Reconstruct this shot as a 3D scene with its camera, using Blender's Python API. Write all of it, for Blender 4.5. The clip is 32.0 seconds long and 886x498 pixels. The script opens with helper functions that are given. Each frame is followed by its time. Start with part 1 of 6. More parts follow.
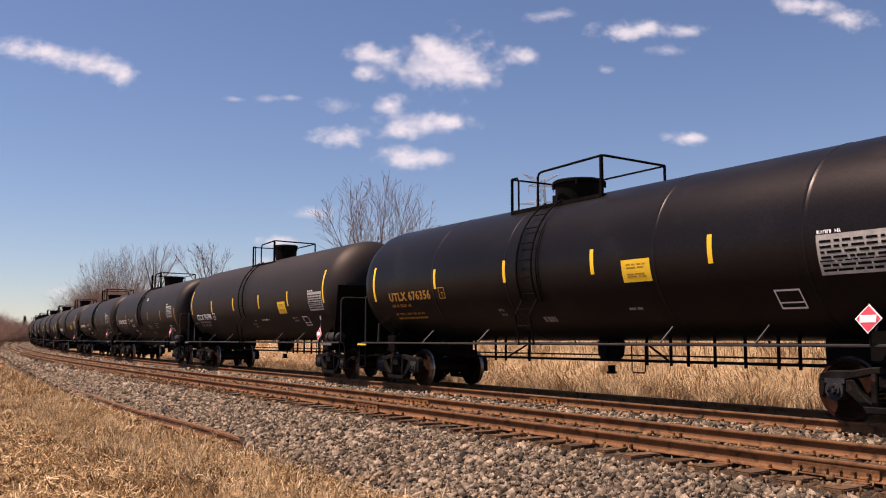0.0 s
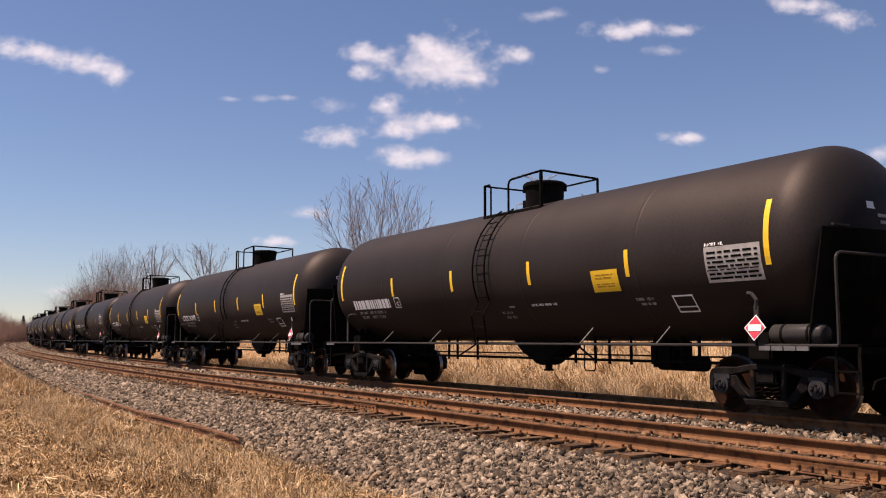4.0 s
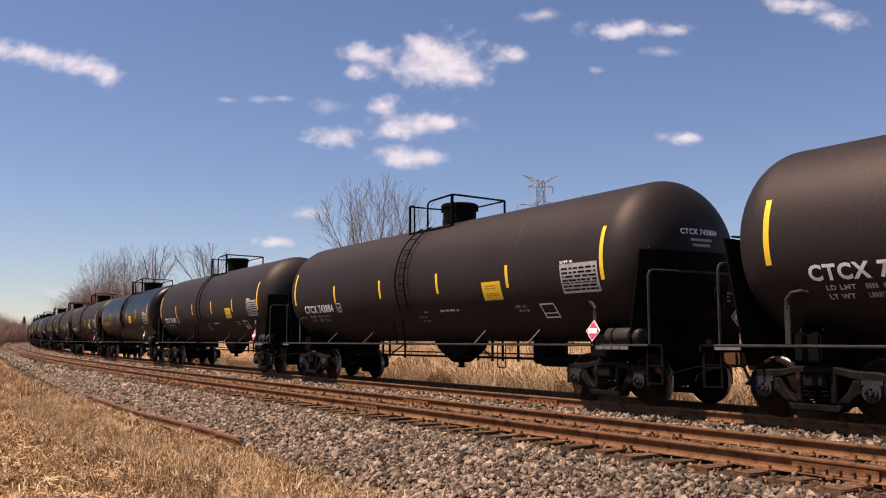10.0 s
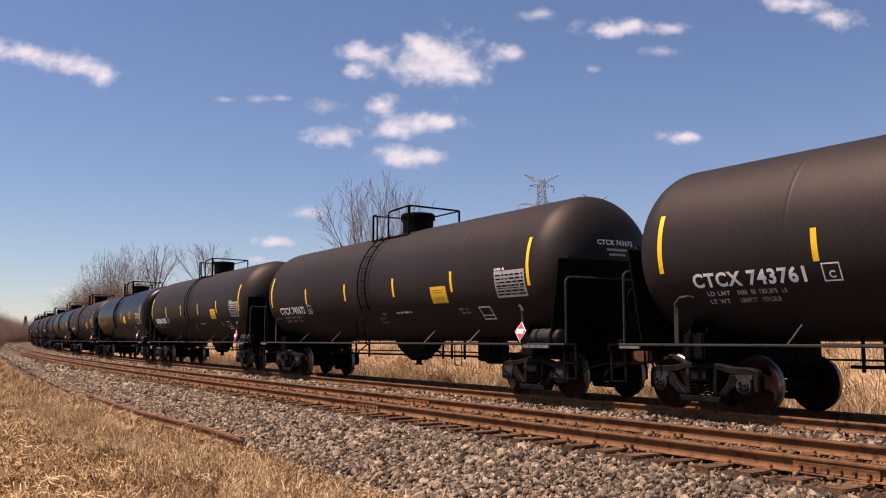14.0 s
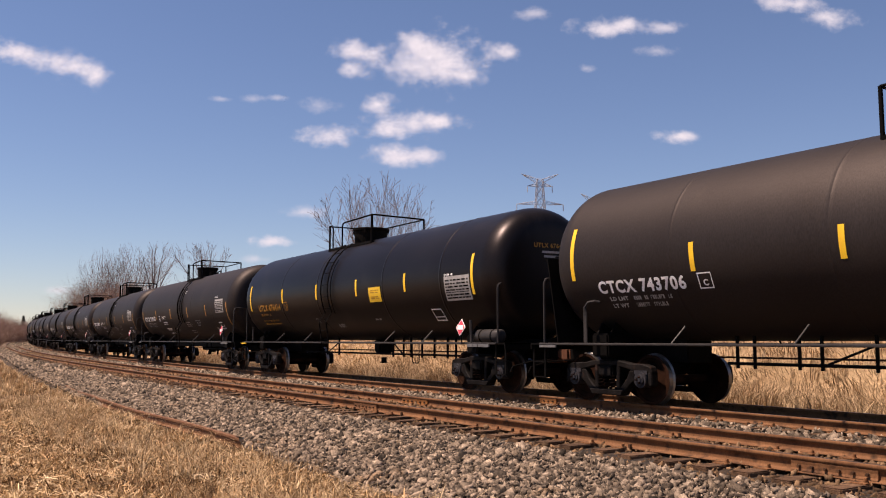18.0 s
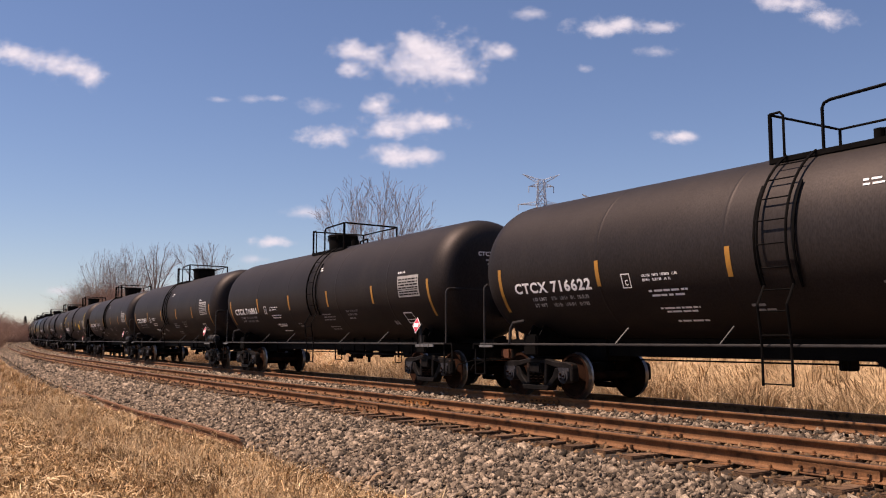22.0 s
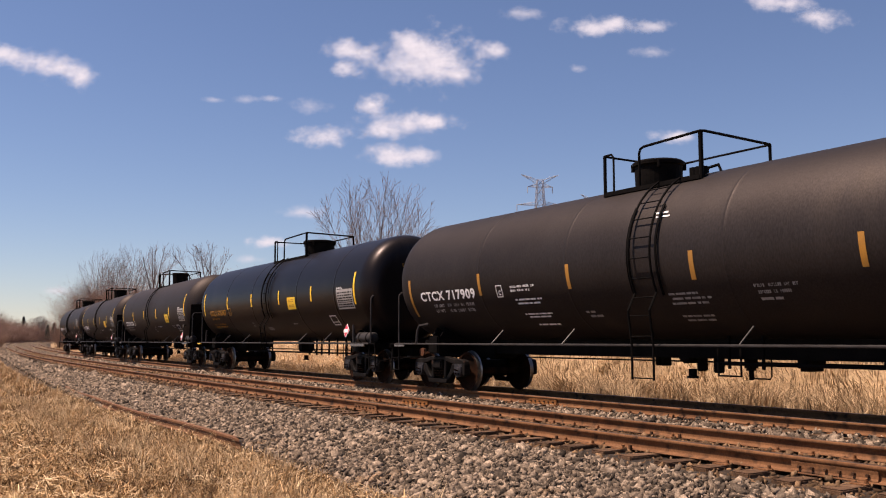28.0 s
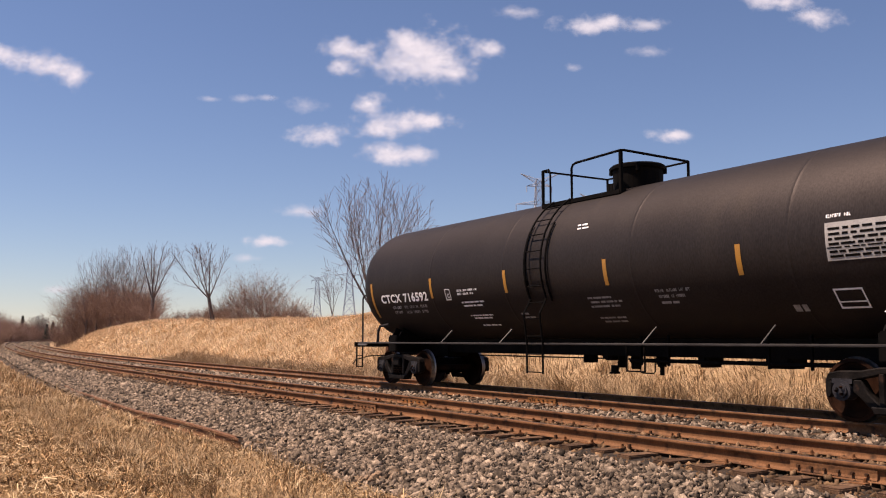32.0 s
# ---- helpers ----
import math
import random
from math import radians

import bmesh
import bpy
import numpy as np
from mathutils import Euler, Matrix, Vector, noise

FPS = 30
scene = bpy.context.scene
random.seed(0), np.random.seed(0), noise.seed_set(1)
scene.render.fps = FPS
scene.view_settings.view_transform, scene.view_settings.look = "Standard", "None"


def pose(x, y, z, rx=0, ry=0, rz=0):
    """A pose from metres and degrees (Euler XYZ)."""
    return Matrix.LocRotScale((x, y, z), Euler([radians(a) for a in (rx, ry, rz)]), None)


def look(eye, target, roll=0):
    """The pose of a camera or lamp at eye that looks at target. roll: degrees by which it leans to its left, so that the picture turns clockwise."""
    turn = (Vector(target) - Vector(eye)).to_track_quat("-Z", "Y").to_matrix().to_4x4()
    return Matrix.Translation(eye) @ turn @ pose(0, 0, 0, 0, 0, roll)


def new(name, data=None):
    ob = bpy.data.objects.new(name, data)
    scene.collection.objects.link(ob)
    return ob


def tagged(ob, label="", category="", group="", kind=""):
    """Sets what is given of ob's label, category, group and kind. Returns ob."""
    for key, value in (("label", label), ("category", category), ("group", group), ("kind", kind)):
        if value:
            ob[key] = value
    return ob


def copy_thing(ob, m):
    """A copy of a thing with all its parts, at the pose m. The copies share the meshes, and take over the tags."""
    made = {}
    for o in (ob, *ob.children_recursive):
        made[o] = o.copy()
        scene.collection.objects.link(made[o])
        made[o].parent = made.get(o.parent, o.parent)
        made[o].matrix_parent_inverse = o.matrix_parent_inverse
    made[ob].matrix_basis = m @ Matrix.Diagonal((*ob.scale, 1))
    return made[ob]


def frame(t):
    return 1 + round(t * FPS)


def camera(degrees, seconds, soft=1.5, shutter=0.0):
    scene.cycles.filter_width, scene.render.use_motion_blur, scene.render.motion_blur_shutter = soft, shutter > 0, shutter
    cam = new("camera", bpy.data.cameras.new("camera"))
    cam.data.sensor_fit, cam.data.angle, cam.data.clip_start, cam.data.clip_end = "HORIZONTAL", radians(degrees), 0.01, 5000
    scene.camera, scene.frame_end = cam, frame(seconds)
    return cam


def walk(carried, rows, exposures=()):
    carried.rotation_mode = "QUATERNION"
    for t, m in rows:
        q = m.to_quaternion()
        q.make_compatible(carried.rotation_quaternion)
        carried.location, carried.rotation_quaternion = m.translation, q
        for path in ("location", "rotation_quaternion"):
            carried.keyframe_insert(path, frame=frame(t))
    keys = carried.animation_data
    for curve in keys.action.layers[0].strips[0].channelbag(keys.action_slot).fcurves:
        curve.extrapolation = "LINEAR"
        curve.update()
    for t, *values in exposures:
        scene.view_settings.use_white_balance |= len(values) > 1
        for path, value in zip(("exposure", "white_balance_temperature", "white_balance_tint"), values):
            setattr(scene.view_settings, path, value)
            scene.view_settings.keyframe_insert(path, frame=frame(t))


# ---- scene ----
# The place: two curved railway tracks, a grass bank behind them, a tank train rolling by.
# x to the right, y away from the camera, z = 0 at the top of the rails.
EYE_Z = 1.177
CAM_PITCH = 5.78
EXPOSURE, TINT = 0.65, 26.0
cam = camera(52.54, 32.0, soft=1.1)
# small sway of the hand: seconds, yaw to the left and pitch up, in degrees
SWAY = [(0, 0, 0), (1.0, 0, 0.02), (2.0, -0.05, 0.02), (3.0, -0.06, 0), (3.5, -0.08, 0), (5.5, -0.03, 0), (6.0, 0, 0), (7.0, -0.02, 0),
        (9.0, 0, 0.02), (10.0, -0.03, 0.05), (11.0, 0, 0.05), (12.0, -0.02, 0.04), (13.0, 0, 0.02), (14.5, 0.04, 0.02), (16.5, 0.03, 0.09),
        (17.0, -0.01, 0.04), (18.0, -0.07, 0), (19.0, -0.09, 0), (20.0, -0.02, 0.05), (21.0, 0.02, 0.05), (22.0, 0.02, 0.03), (23.0, -0.07, 0.03),
        (23.5, -0.05, -0.03), (24.0, 0.01, -0.06), (25.0, 0, 0.01), (25.5, 0, 0.02), (27.5, -0.1, 0.01), (28.0, -0.06, 0.05), (29.0, -0.09, 0.04),
        (29.5, -0.1, 0.09), (30.5, -0.12, 0), (32.0, -0.11, 0)]
walk(cam, [(t, pose(0, 0, EYE_Z, 90 + CAM_PITCH + up, 0, left)) for t, left, up in SWAY],
     exposures=[(0, EXPOSURE, 6500, TINT), (32, EXPOSURE, 6500, TINT)])

# ---- world, sun, exposure
SUN_AZ, SUN_EL = 267.0, 63.0            # degrees clockwise from +y, and above the horizon
world = bpy.data.worlds.new("World")
scene.world = world
world.use_nodes = True
wn = world.node_tree.nodes
sky = wn.new("ShaderNodeTexSky")
sky.sky_type, sky.sun_disc = "NISHITA", False
sky.sun_elevation, sky.sun_rotation = radians(SUN_EL), radians(SUN_AZ)
sky.altitude, sky.air_density, sky.dust_density, sky.ozone_density = 0, 1.02, 0.0, 3.6
world.node_tree.links.new(sky.outputs[0], wn["Background"].inputs[0])
wn["Background"].inputs[1].default_value = 0.0615
sun = new("sun", bpy.data.lights.new("sun", "SUN"))
sun.data.energy, sun.data.angle, sun.data.color = 5.0, radians(0.53), (1.0, 0.86, 0.66)
sun.matrix_world = look((0, 0, 60), (-60 * math.sin(radians(SUN_AZ)) / math.tan(radians(SUN_EL)), -60 * math.cos(radians(SUN_AZ)) / math.tan(radians(SUN_EL)), 0))


# ---- materials
def mat(name, base, rough=0.7, metal=0.0, base2=None, scale=8.0, detail=6.0, fine=0.0, fine_scale=120.0, bump=0.0, island=0.0, random_tint=0.0,
        wear=None, wear_scale=3.0, wear_low=0.55, wear_high=0.7, spec=0.5, stretch=(1, 1, 1), coords="Object", edge=1.0):
    m = bpy.data.materials.new(name)
    m.use_nodes = True
    nt = m.node_tree
    nd, ln = nt.nodes, nt.links.new
    bs = nd["Principled BSDF"]
    bs.inputs["Roughness"].default_value, bs.inputs["Metallic"].default_value = rough, metal
    bs.inputs["Specular IOR Level"].default_value = spec
    bs.inputs["Specular Tint"].default_value = (edge, edge, edge, 1)
    tc = nd.new("ShaderNodeTexCoord")
    mp = nd.new("ShaderNodeMapping")
    mp.inputs["Scale"].default_value = stretch
    ln(tc.outputs[coords], mp.inputs[0])

    def noise_node(s, d):
        n = nd.new("ShaderNodeTexNoise")
        n.inputs["Scale"].default_value, n.inputs["Detail"].default_value = s, d
        ln(mp.outputs[0], n.inputs["Vector"])
        return n

    def mix(a, b, f, kind="MIX"):
        x = nd.new("ShaderNodeMix")
        x.data_type, x.blend_type = "RGBA", kind
        for sock, v in ((6, a), (7, b), (0, f)):
            if isinstance(v, (int, float)):
                x.inputs[sock].default_value = v
            elif isinstance(v, (tuple, list)):
                x.inputs[sock].default_value = (*v, 1) if len(v) == 3 else v
            else:
                ln(v, x.inputs[sock])
        return x.outputs[2]

    col = (*base, 1)
    n1 = noise_node(scale, detail)
    if base2:
        rp = nd.new("ShaderNodeMapRange")
        rp.inputs[1].default_value, rp.inputs[2].default_value = 0.32, 0.68
        ln(n1.outputs[0], rp.inputs[0])
        col = mix(base, base2, rp.outputs[0])
    if wear:
        n3 = noise_node(wear_scale, 8)
        rp = nd.new("ShaderNodeMapRange")
        rp.inputs[1].default_value, rp.inputs[2].default_value = wear_low, wear_high
        ln(n3.outputs[0], rp.inputs[0])
        col = mix(col, wear, rp.outputs[0])
    if fine:
        n2 = noise_node(fine_scale, 3)
        rp = nd.new("ShaderNodeMapRange")
        rp.inputs[1].default_value, rp.inputs[2].default_value, rp.inputs[3].default_value, rp.inputs[4].default_value = 0.3, 0.7, 1 - fine, 1 + fine
        ln(n2.outputs[0], rp.inputs[0])
        col = mix(col, rp.outputs[0], 1.0, "MULTIPLY")
    for amount, node, sock in ((island, "ShaderNodeNewGeometry", "Random Per Island"), (random_tint, "ShaderNodeObjectInfo", "Random")):
        if amount:
            g = nd.new(node)
            rp = nd.new("ShaderNodeMapRange")
            rp.inputs[3].default_value, rp.inputs[4].default_value = 1 - amount, 1 + amount
            ln(g.outputs[sock], rp.inputs[0])
            col = mix(col, rp.outputs[0], 1.0, "MULTIPLY")
    if isinstance(col, tuple):
        bs.inputs["Base Color"].default_value = col
    else:
        ln(col, bs.inputs["Base Color"])
    if bump:
        b = nd.new("ShaderNodeBump")
        b.inputs["Strength"].default_value, b.inputs["Distance"].default_value = bump, 0.02
        n4 = noise_node(fine_scale if fine else scale * 4, 4)
        ln(n4.outputs[0], b.inputs["Height"])
        ln(b.outputs[0], bs.inputs["Normal"])
    return m


TANK_MATS = {
    "U": mat("tank_paint_brown_black_gloss", (0.0228, 0.0189, 0.0185), 0.36, base2=(0.0306, 0.0257, 0.0250), scale=0.7, wear=(0.0494, 0.0390, 0.0338), wear_scale=1.4, wear_low=0.58, wear_high=0.85, fine=0.15, fine_scale=60, stretch=(0.5, 1, 0.6), spec=0.05, metal=0.75, edge=0.85),
    "7": mat("tank_paint_brown_black", (0.0396, 0.0323, 0.0296), 0.58, base2=(0.0488, 0.0404, 0.0370), scale=0.6, wear=(0.0528, 0.0422, 0.0356), wear_scale=1.6, wear_low=0.60, wear_high=0.88, fine=0.14, fine_scale=60, stretch=(0.9, 1, 0.3), spec=0.05, metal=0.75, edge=0.85),
    "1": mat("tank_paint_grey_black", (0.0376, 0.0312, 0.0288), 0.56, base2=(0.0462, 0.0388, 0.0359), scale=0.8, wear=(0.0554, 0.0449, 0.0383), wear_scale=1.8, wear_low=0.57, wear_high=0.86, fine=0.18, fine_scale=50, stretch=(0.9, 1, 0.3), spec=0.05, metal=0.75, edge=0.85),
}
M_BLACK = mat("black_frame_paint", (0.005, 0.0045, 0.0042), 0.6, base2=(0.009, 0.0078, 0.007), scale=3, fine=0.25, fine_scale=40, spec=0.02)
M_BOGIE = mat("dusty_cast_steel", (0.005, 0.0043, 0.004), 0.55, base2=(0.0165, 0.0138, 0.0125), scale=4, wear=(0.05, 0.027, 0.019), wear_scale=5, wear_low=0.62, wear_high=0.76, fine=0.35, fine_scale=40, bump=0.25, spec=0.04)
M_WHEEL = mat("rusty_wheel_plate", (0.006, 0.004, 0.0032), 0.75, base2=(0.034, 0.015, 0.0085), scale=3, fine=0.2, fine_scale=50, spec=0.02)
M_CAP = mat("grey_bearing_cap", (0.022, 0.021, 0.024), 0.45, base2=(0.045, 0.043, 0.047), scale=6, fine=0.2, fine_scale=60, spec=0.1)
M_TREAD = mat("bright_wheel_tread", (0.34, 0.32, 0.30), 0.34, metal=0.85, base2=(0.10, 0.09, 0.08), scale=4)
M_COUPLER = mat("rusted_coupler_steel", (0.0816, 0.0306, 0.0163), 0.8, base2=(0.129, 0.0544, 0.0272), scale=5, fine=0.2, fine_scale=60, spec=0.2)
M_RUSTPIPE = mat("brown_pipe_steel", (0.030, 0.014, 0.009), 0.75, base2=(0.05, 0.024, 0.014), scale=4, spec=0.05)
M_GREY = mat("grey_reservoir_paint", (0.030, 0.027, 0.026), 0.4, base2=(0.046, 0.042, 0.040), scale=4, fine=0.15, fine_scale=50, spec=0.08)
M_GALV = mat("galvanised_grating", (0.218, 0.211, 0.204), 0.5, metal=0.4, base2=(0.136, 0.129, 0.122), scale=6)
M_YELLOW = mat("yellow_reflective_sheet", (0.92, 0.57, 0.012), 0.5, base2=(0.86, 0.51, 0.012), scale=5, fine=0.08, fine_scale=80)
M_LEMON = mat("lemon_yellow_placard", (0.84, 0.54, 0.014), 0.5, base2=(0.78, 0.48, 0.014), scale=5, fine=0.08, fine_scale=80)
M_AMBER = mat("worn_amber_reflective_sheet", (0.449, 0.204, 0.0204), 0.55, base2=(0.354, 0.17, 0.0272), scale=5, fine=0.12, fine_scale=80)
M_WHITE = mat("white_stencil_paint", (0.92, 0.91, 0.89), 0.6, base2=(0.86, 0.84, 0.82), scale=6, fine=0.1, fine_scale=80)
M_DIMWHITE = mat("weathered_white_stencil", (0.38, 0.36, 0.34), 0.65, base2=(0.2, 0.19, 0.18), scale=9, fine=0.25, fine_scale=80)
M_WORN = mat("worn_white_lettering", (0.55, 0.53, 0.50), 0.65, base2=(0.36, 0.35, 0.33), scale=9, fine=0.2, fine_scale=80)
M_PANEL = mat("dusty_white_panel_paint", (0.40, 0.38, 0.355), 0.6, base2=(0.29, 0.275, 0.26), scale=5, fine=0.2, fine_scale=50)
M_LETTER_Y = mat("yellow_stencil_paint", (0.435, 0.204, 0.0136), 0.6, base2=(0.354, 0.163, 0.0136), scale=6)
M_RED = mat("red_placard", (0.75, 0.06, 0.09), 0.5, base2=(0.68, 0.05, 0.08), scale=6)
M_RAIL = mat("rusty_rail_steel", (0.125, 0.054, 0.022), 0.8, base2=(0.20, 0.092, 0.038), scale=2.2, wear=(0.034, 0.017, 0.009), wear_scale=6, wear_low=0.53, wear_high=0.72, fine=0.25, fine_scale=50, bump=0.12, spec=0.2)
M_RAILHEAD = mat("worn_rail_head", (0.075, 0.046, 0.032), 0.5, metal=0.3, base2=(0.11, 0.068, 0.045), scale=2, fine=0.15, fine_scale=40)
M_ORANGE = mat("fresh_orange_rust", (0.23, 0.09, 0.022), 0.85, base2=(0.15, 0.06, 0.018), scale=7, fine=0.2, fine_scale=60, spec=0.2)
M_SPIKE = mat("rusty_spike_steel", (0.045, 0.022, 0.011), 0.85, base2=(0.09, 0.044, 0.021), scale=9, spec=0.2)
M_TIE = mat("weathered_tie_wood", (0.085, 0.047, 0.026), 0.9, base2=(0.15, 0.088, 0.05), scale=4, wear=(0.03, 0.018, 0.012), wear_scale=9, wear_low=0.5, wear_high=0.66, fine=0.3, fine_scale=70, random_tint=0.3, stretch=(0.3, 1, 1), bump=0.5, spec=0.15)
M_STONE = mat("crushed_ballast_stone", (0.265, 0.20, 0.142), 0.9, base2=(0.036, 0.025, 0.017), scale=8, wear=(0.15, 0.095, 0.054), wear_scale=1.2, wear_low=0.62, wear_high=0.76, fine=0.4, fine_scale=60, island=0.85, spec=0.2)
M_RUSTSTONE = mat("rust_stained_ballast_stone", (0.19, 0.115, 0.060), 0.9, base2=(0.065, 0.037, 0.020), scale=7, fine=0.3, fine_scale=80, island=0.6, spec=0.15)
M_GRASS = mat("dry_straw_grass", (0.35, 0.215, 0.100), 0.85, base2=(0.46, 0.305, 0.158), scale=1.6, fine=0.0, island=0.7, wear=(0.10, 0.055, 0.024), wear_scale=2.6, wear_low=0.46, wear_high=0.6, spec=0.15)
M_PALEGRASS = mat("bleached_straw", (0.62, 0.46, 0.27), 0.8, base2=(0.40, 0.27, 0.14), scale=1.8, island=0.4, spec=0.2)
# brown of the reeds, also the near bank grass with its dimness coloured in
M_REED_DIM_BANK = mat("brown_reeds_and_dim_bank_grass", (0.33, 0.225, 0.128), 0.85, base2=(0.45, 0.32, 0.19), scale=1.2, island=0.55, wear=(0.15, 0.09, 0.045), wear_scale=0.8, wear_low=0.5, wear_high=0.68, spec=0.1)
M_BANK = mat("pale_combed_bank_grass", (0.68, 0.495, 0.305), 0.85, base2=(0.78, 0.59, 0.38), scale=0.5, island=0.3, wear=(0.34, 0.215, 0.11), wear_scale=0.3, wear_low=0.56, wear_high=0.75, spec=0.15)
M_LITTER = mat("brown_grass_litter", (0.09, 0.052, 0.023), 0.9, base2=(0.24, 0.15, 0.066), scale=0.9, island=0.6, spec=0.1)
M_THICKET = mat("brown_thicket_stems", (0.170, 0.104, 0.078), 0.9, base2=(0.29, 0.19, 0.145), scale=0.6, island=0.35, spec=0.1)
M_BARK = mat("grey_brown_bark", (0.095, 0.076, 0.072), 0.9, base2=(0.15, 0.122, 0.116), scale=9, fine=0.2, fine_scale=60, spec=0.1)
M_TWIG = mat("bare_grey_brown_twigs", (0.15, 0.120, 0.115), 0.9, base2=(0.22, 0.18, 0.172), scale=1.5, island=0.3, spec=0.1)
M_FARTWIG = mat("hazy_far_thicket", (0.190, 0.120, 0.098), 0.95, base2=(0.26, 0.175, 0.145), scale=0.2, island=0.3, spec=0.1)
M_CONIFER = mat("dark_conifer_needles", (0.0216, 0.0288, 0.0202), 0.9, base2=(0.036, 0.0396, 0.0288), scale=1.5, island=0.3)
# pylon steel with the blue haze of distance mixed into its colour
M_PYLON = mat("haze_blue_galvanised_steel", (0.34, 0.39, 0.48), 0.8, metal=0.0, base2=(0.29, 0.34, 0.43), scale=0.5)


# ---- mesh helpers
def mesh_of(name, bm, material, smooth=False):
    me = bpy.data.meshes.new(name)
    bm.to_mesh(me)
    bm.free()
    for m in material if isinstance(material, (list, tuple)) else [material]:
        me.materials.append(m)
    if smooth:
        me.shade_smooth()
    return me


def part(name, bm, material, parent, label="", smooth=False):
    """Links a bmesh as one mesh object under a thing or a part."""
    ob = new(name, mesh_of(name, bm, material, smooth))
    ob.parent = parent
    if label:
        tagged(ob, label)
    return ob


def thing(name, label, category, group="", kind=""):
    return tagged(new(name), label, category, group, kind)


def box(bm, x0, x1, y0, y1, z0, z1, bevel=0.0):
    m = Matrix.Translation(((x0 + x1) / 2, (y0 + y1) / 2, (z0 + z1) / 2)) @ Matrix.Diagonal((abs(x1 - x0), abs(y1 - y0), abs(z1 - z0), 1))
    r = bmesh.ops.create_cube(bm, size=1, matrix=m)
    if bevel:
        edges = {e for v in r["verts"] for e in v.link_edges}
        bmesh.ops.bevel(bm, geom=list(edges), offset=bevel, segments=2, affect="EDGES")
    return bm


def rod(bm, a, b, r, r2=None, seg=8):
    a, b = Vector(a), Vector(b)
    d = b - a
    m = Matrix.Translation((a + b) / 2) @ d.to_track_quat("Z", "Y").to_matrix().to_4x4()
    bmesh.ops.create_cone(bm, cap_ends=True, segments=seg, radius1=r, radius2=r if r2 is None else r2, depth=d.length, matrix=m)
    return bm


def tube(bm, pts, r, seg=7):
    """A bent pipe through the points."""
    pts = [Vector(p) for p in pts]
    rings = []
    for i, p in enumerate(pts):
        d = (pts[min(i + 1, len(pts) - 1)] - pts[max(i - 1, 0)]).normalized()
        u = d.orthogonal().normalized() if i == 0 else (u0 - d * u0.dot(d)).normalized()
        u0 = u
        w = d.cross(u)
        rings.append([bm.verts.new(p + r * (u * math.cos(2 * math.pi * k / seg) + w * math.sin(2 * math.pi * k / seg))) for k in range(seg)])
    for a, b in zip(rings, rings[1:]):
        for k in range(seg):
            bm.faces.new((a[k], a[(k + 1) % seg], b[(k + 1) % seg], b[k]))
    bm.faces.new(rings[0][::-1])
    bm.faces.new(rings[-1])
    return bm


def lathe(bm, prof, seg=48, axis="x", at=(0, 0, 0)):
    """Turns a profile of (along, radius) round an axis."""
    rings = []
    for u, r in prof:
        ring = []
        for k in range(seg if r > 1e-6 else 1):
            a = 2 * math.pi * k / seg
            c, s_ = r * math.cos(a), r * math.sin(a)
            p = (u, c, s_) if axis == "x" else (c, u, -s_) if axis == "y" else (c, s_, u)
            ring.append(bm.verts.new(Vector(at) + Vector(p)))
        rings.append(ring)
    for a, b in zip(rings, rings[1:]):
        for k in range(seg):
            k2 = (k + 1) % seg
            if len(a) == 1 and len(b) > 1:
                bm.faces.new((a[0], b[k2], b[k]))
            elif len(b) == 1 and len(a) > 1:
                bm.faces.new((a[k], a[k2], b[0]))
            elif len(a) > 1:
                bm.faces.new((a[k], a[k2], b[k2], b[k]))
    bmesh.ops.recalc_face_normals(bm, faces=bm.faces[:])
    return bm


def plate(bm, pts, thick):
    """A flat outline (x, z) given thickness along y, centred on y = 0."""
    lo = [bm.verts.new((x, -thick / 2, z)) for x, z in pts]
    hi = [bm.verts.new((x, thick / 2, z)) for x, z in pts]
    bm.faces.new(lo)
    bm.faces.new(hi[::-1])
    for i in range(len(pts)):
        j = (i + 1) % len(pts)
        bm.faces.new((lo[j], lo[i], hi[i], hi[j]))
    return bm


def fast_mesh(name, verts, faces, material, smooth=False):
    """A mesh from numpy arrays: n x 3 points and m x k corners."""
    me = bpy.data.meshes.new(name)
    verts, faces = np.asarray(verts, np.float32), np.asarray(faces, np.int32)
    k = faces.shape[1]
    me.vertices.add(len(verts))
    me.vertices.foreach_set("co", verts.ravel())
    me.loops.add(faces.size)
    me.loops.foreach_set("vertex_index", faces.ravel())
    me.polygons.add(len(faces))
    me.polygons.foreach_set("loop_start", np.arange(0, faces.size, k, dtype=np.int32))
    me.update(calc_edges=True)
    me.materials.append(material)
    if smooth:
        me.shade_smooth()
    return me


# ---- the line of the tracks: curvature by distance along the near track
STEP = 0.5
ARC = np.arange(-60.0, 760.0 + STEP, STEP)
CURV = np.interp(ARC, [-15, 40, 80, 115, 150, 190, 240], [0.001563, 0.001035, 0.000703, 0.00010, 0.00090, 0.00070, 0.00198])
HEADING = np.cumsum(CURV) * STEP
HEADING = HEADING - np.interp(0, ARC, HEADING) - 0.5741
NEAR_X, NEAR_Y = np.cumsum(np.sin(HEADING)) * STEP, np.cumsum(np.cos(HEADING)) * STEP
NEAR_X += 8.898 * math.cos(-0.5741) - np.interp(0, ARC, NEAR_X)
NEAR_Y += -8.898 * math.sin(-0.5741) - np.interp(0, ARC, NEAR_Y)
NORM_X, NORM_Y = np.cos(HEADING), -np.sin(HEADING)      # away from the camera
SPACING = 3.963
FAR_X, FAR_Y = NEAR_X + NORM_X * SPACING, NEAR_Y + NORM_Y * SPACING
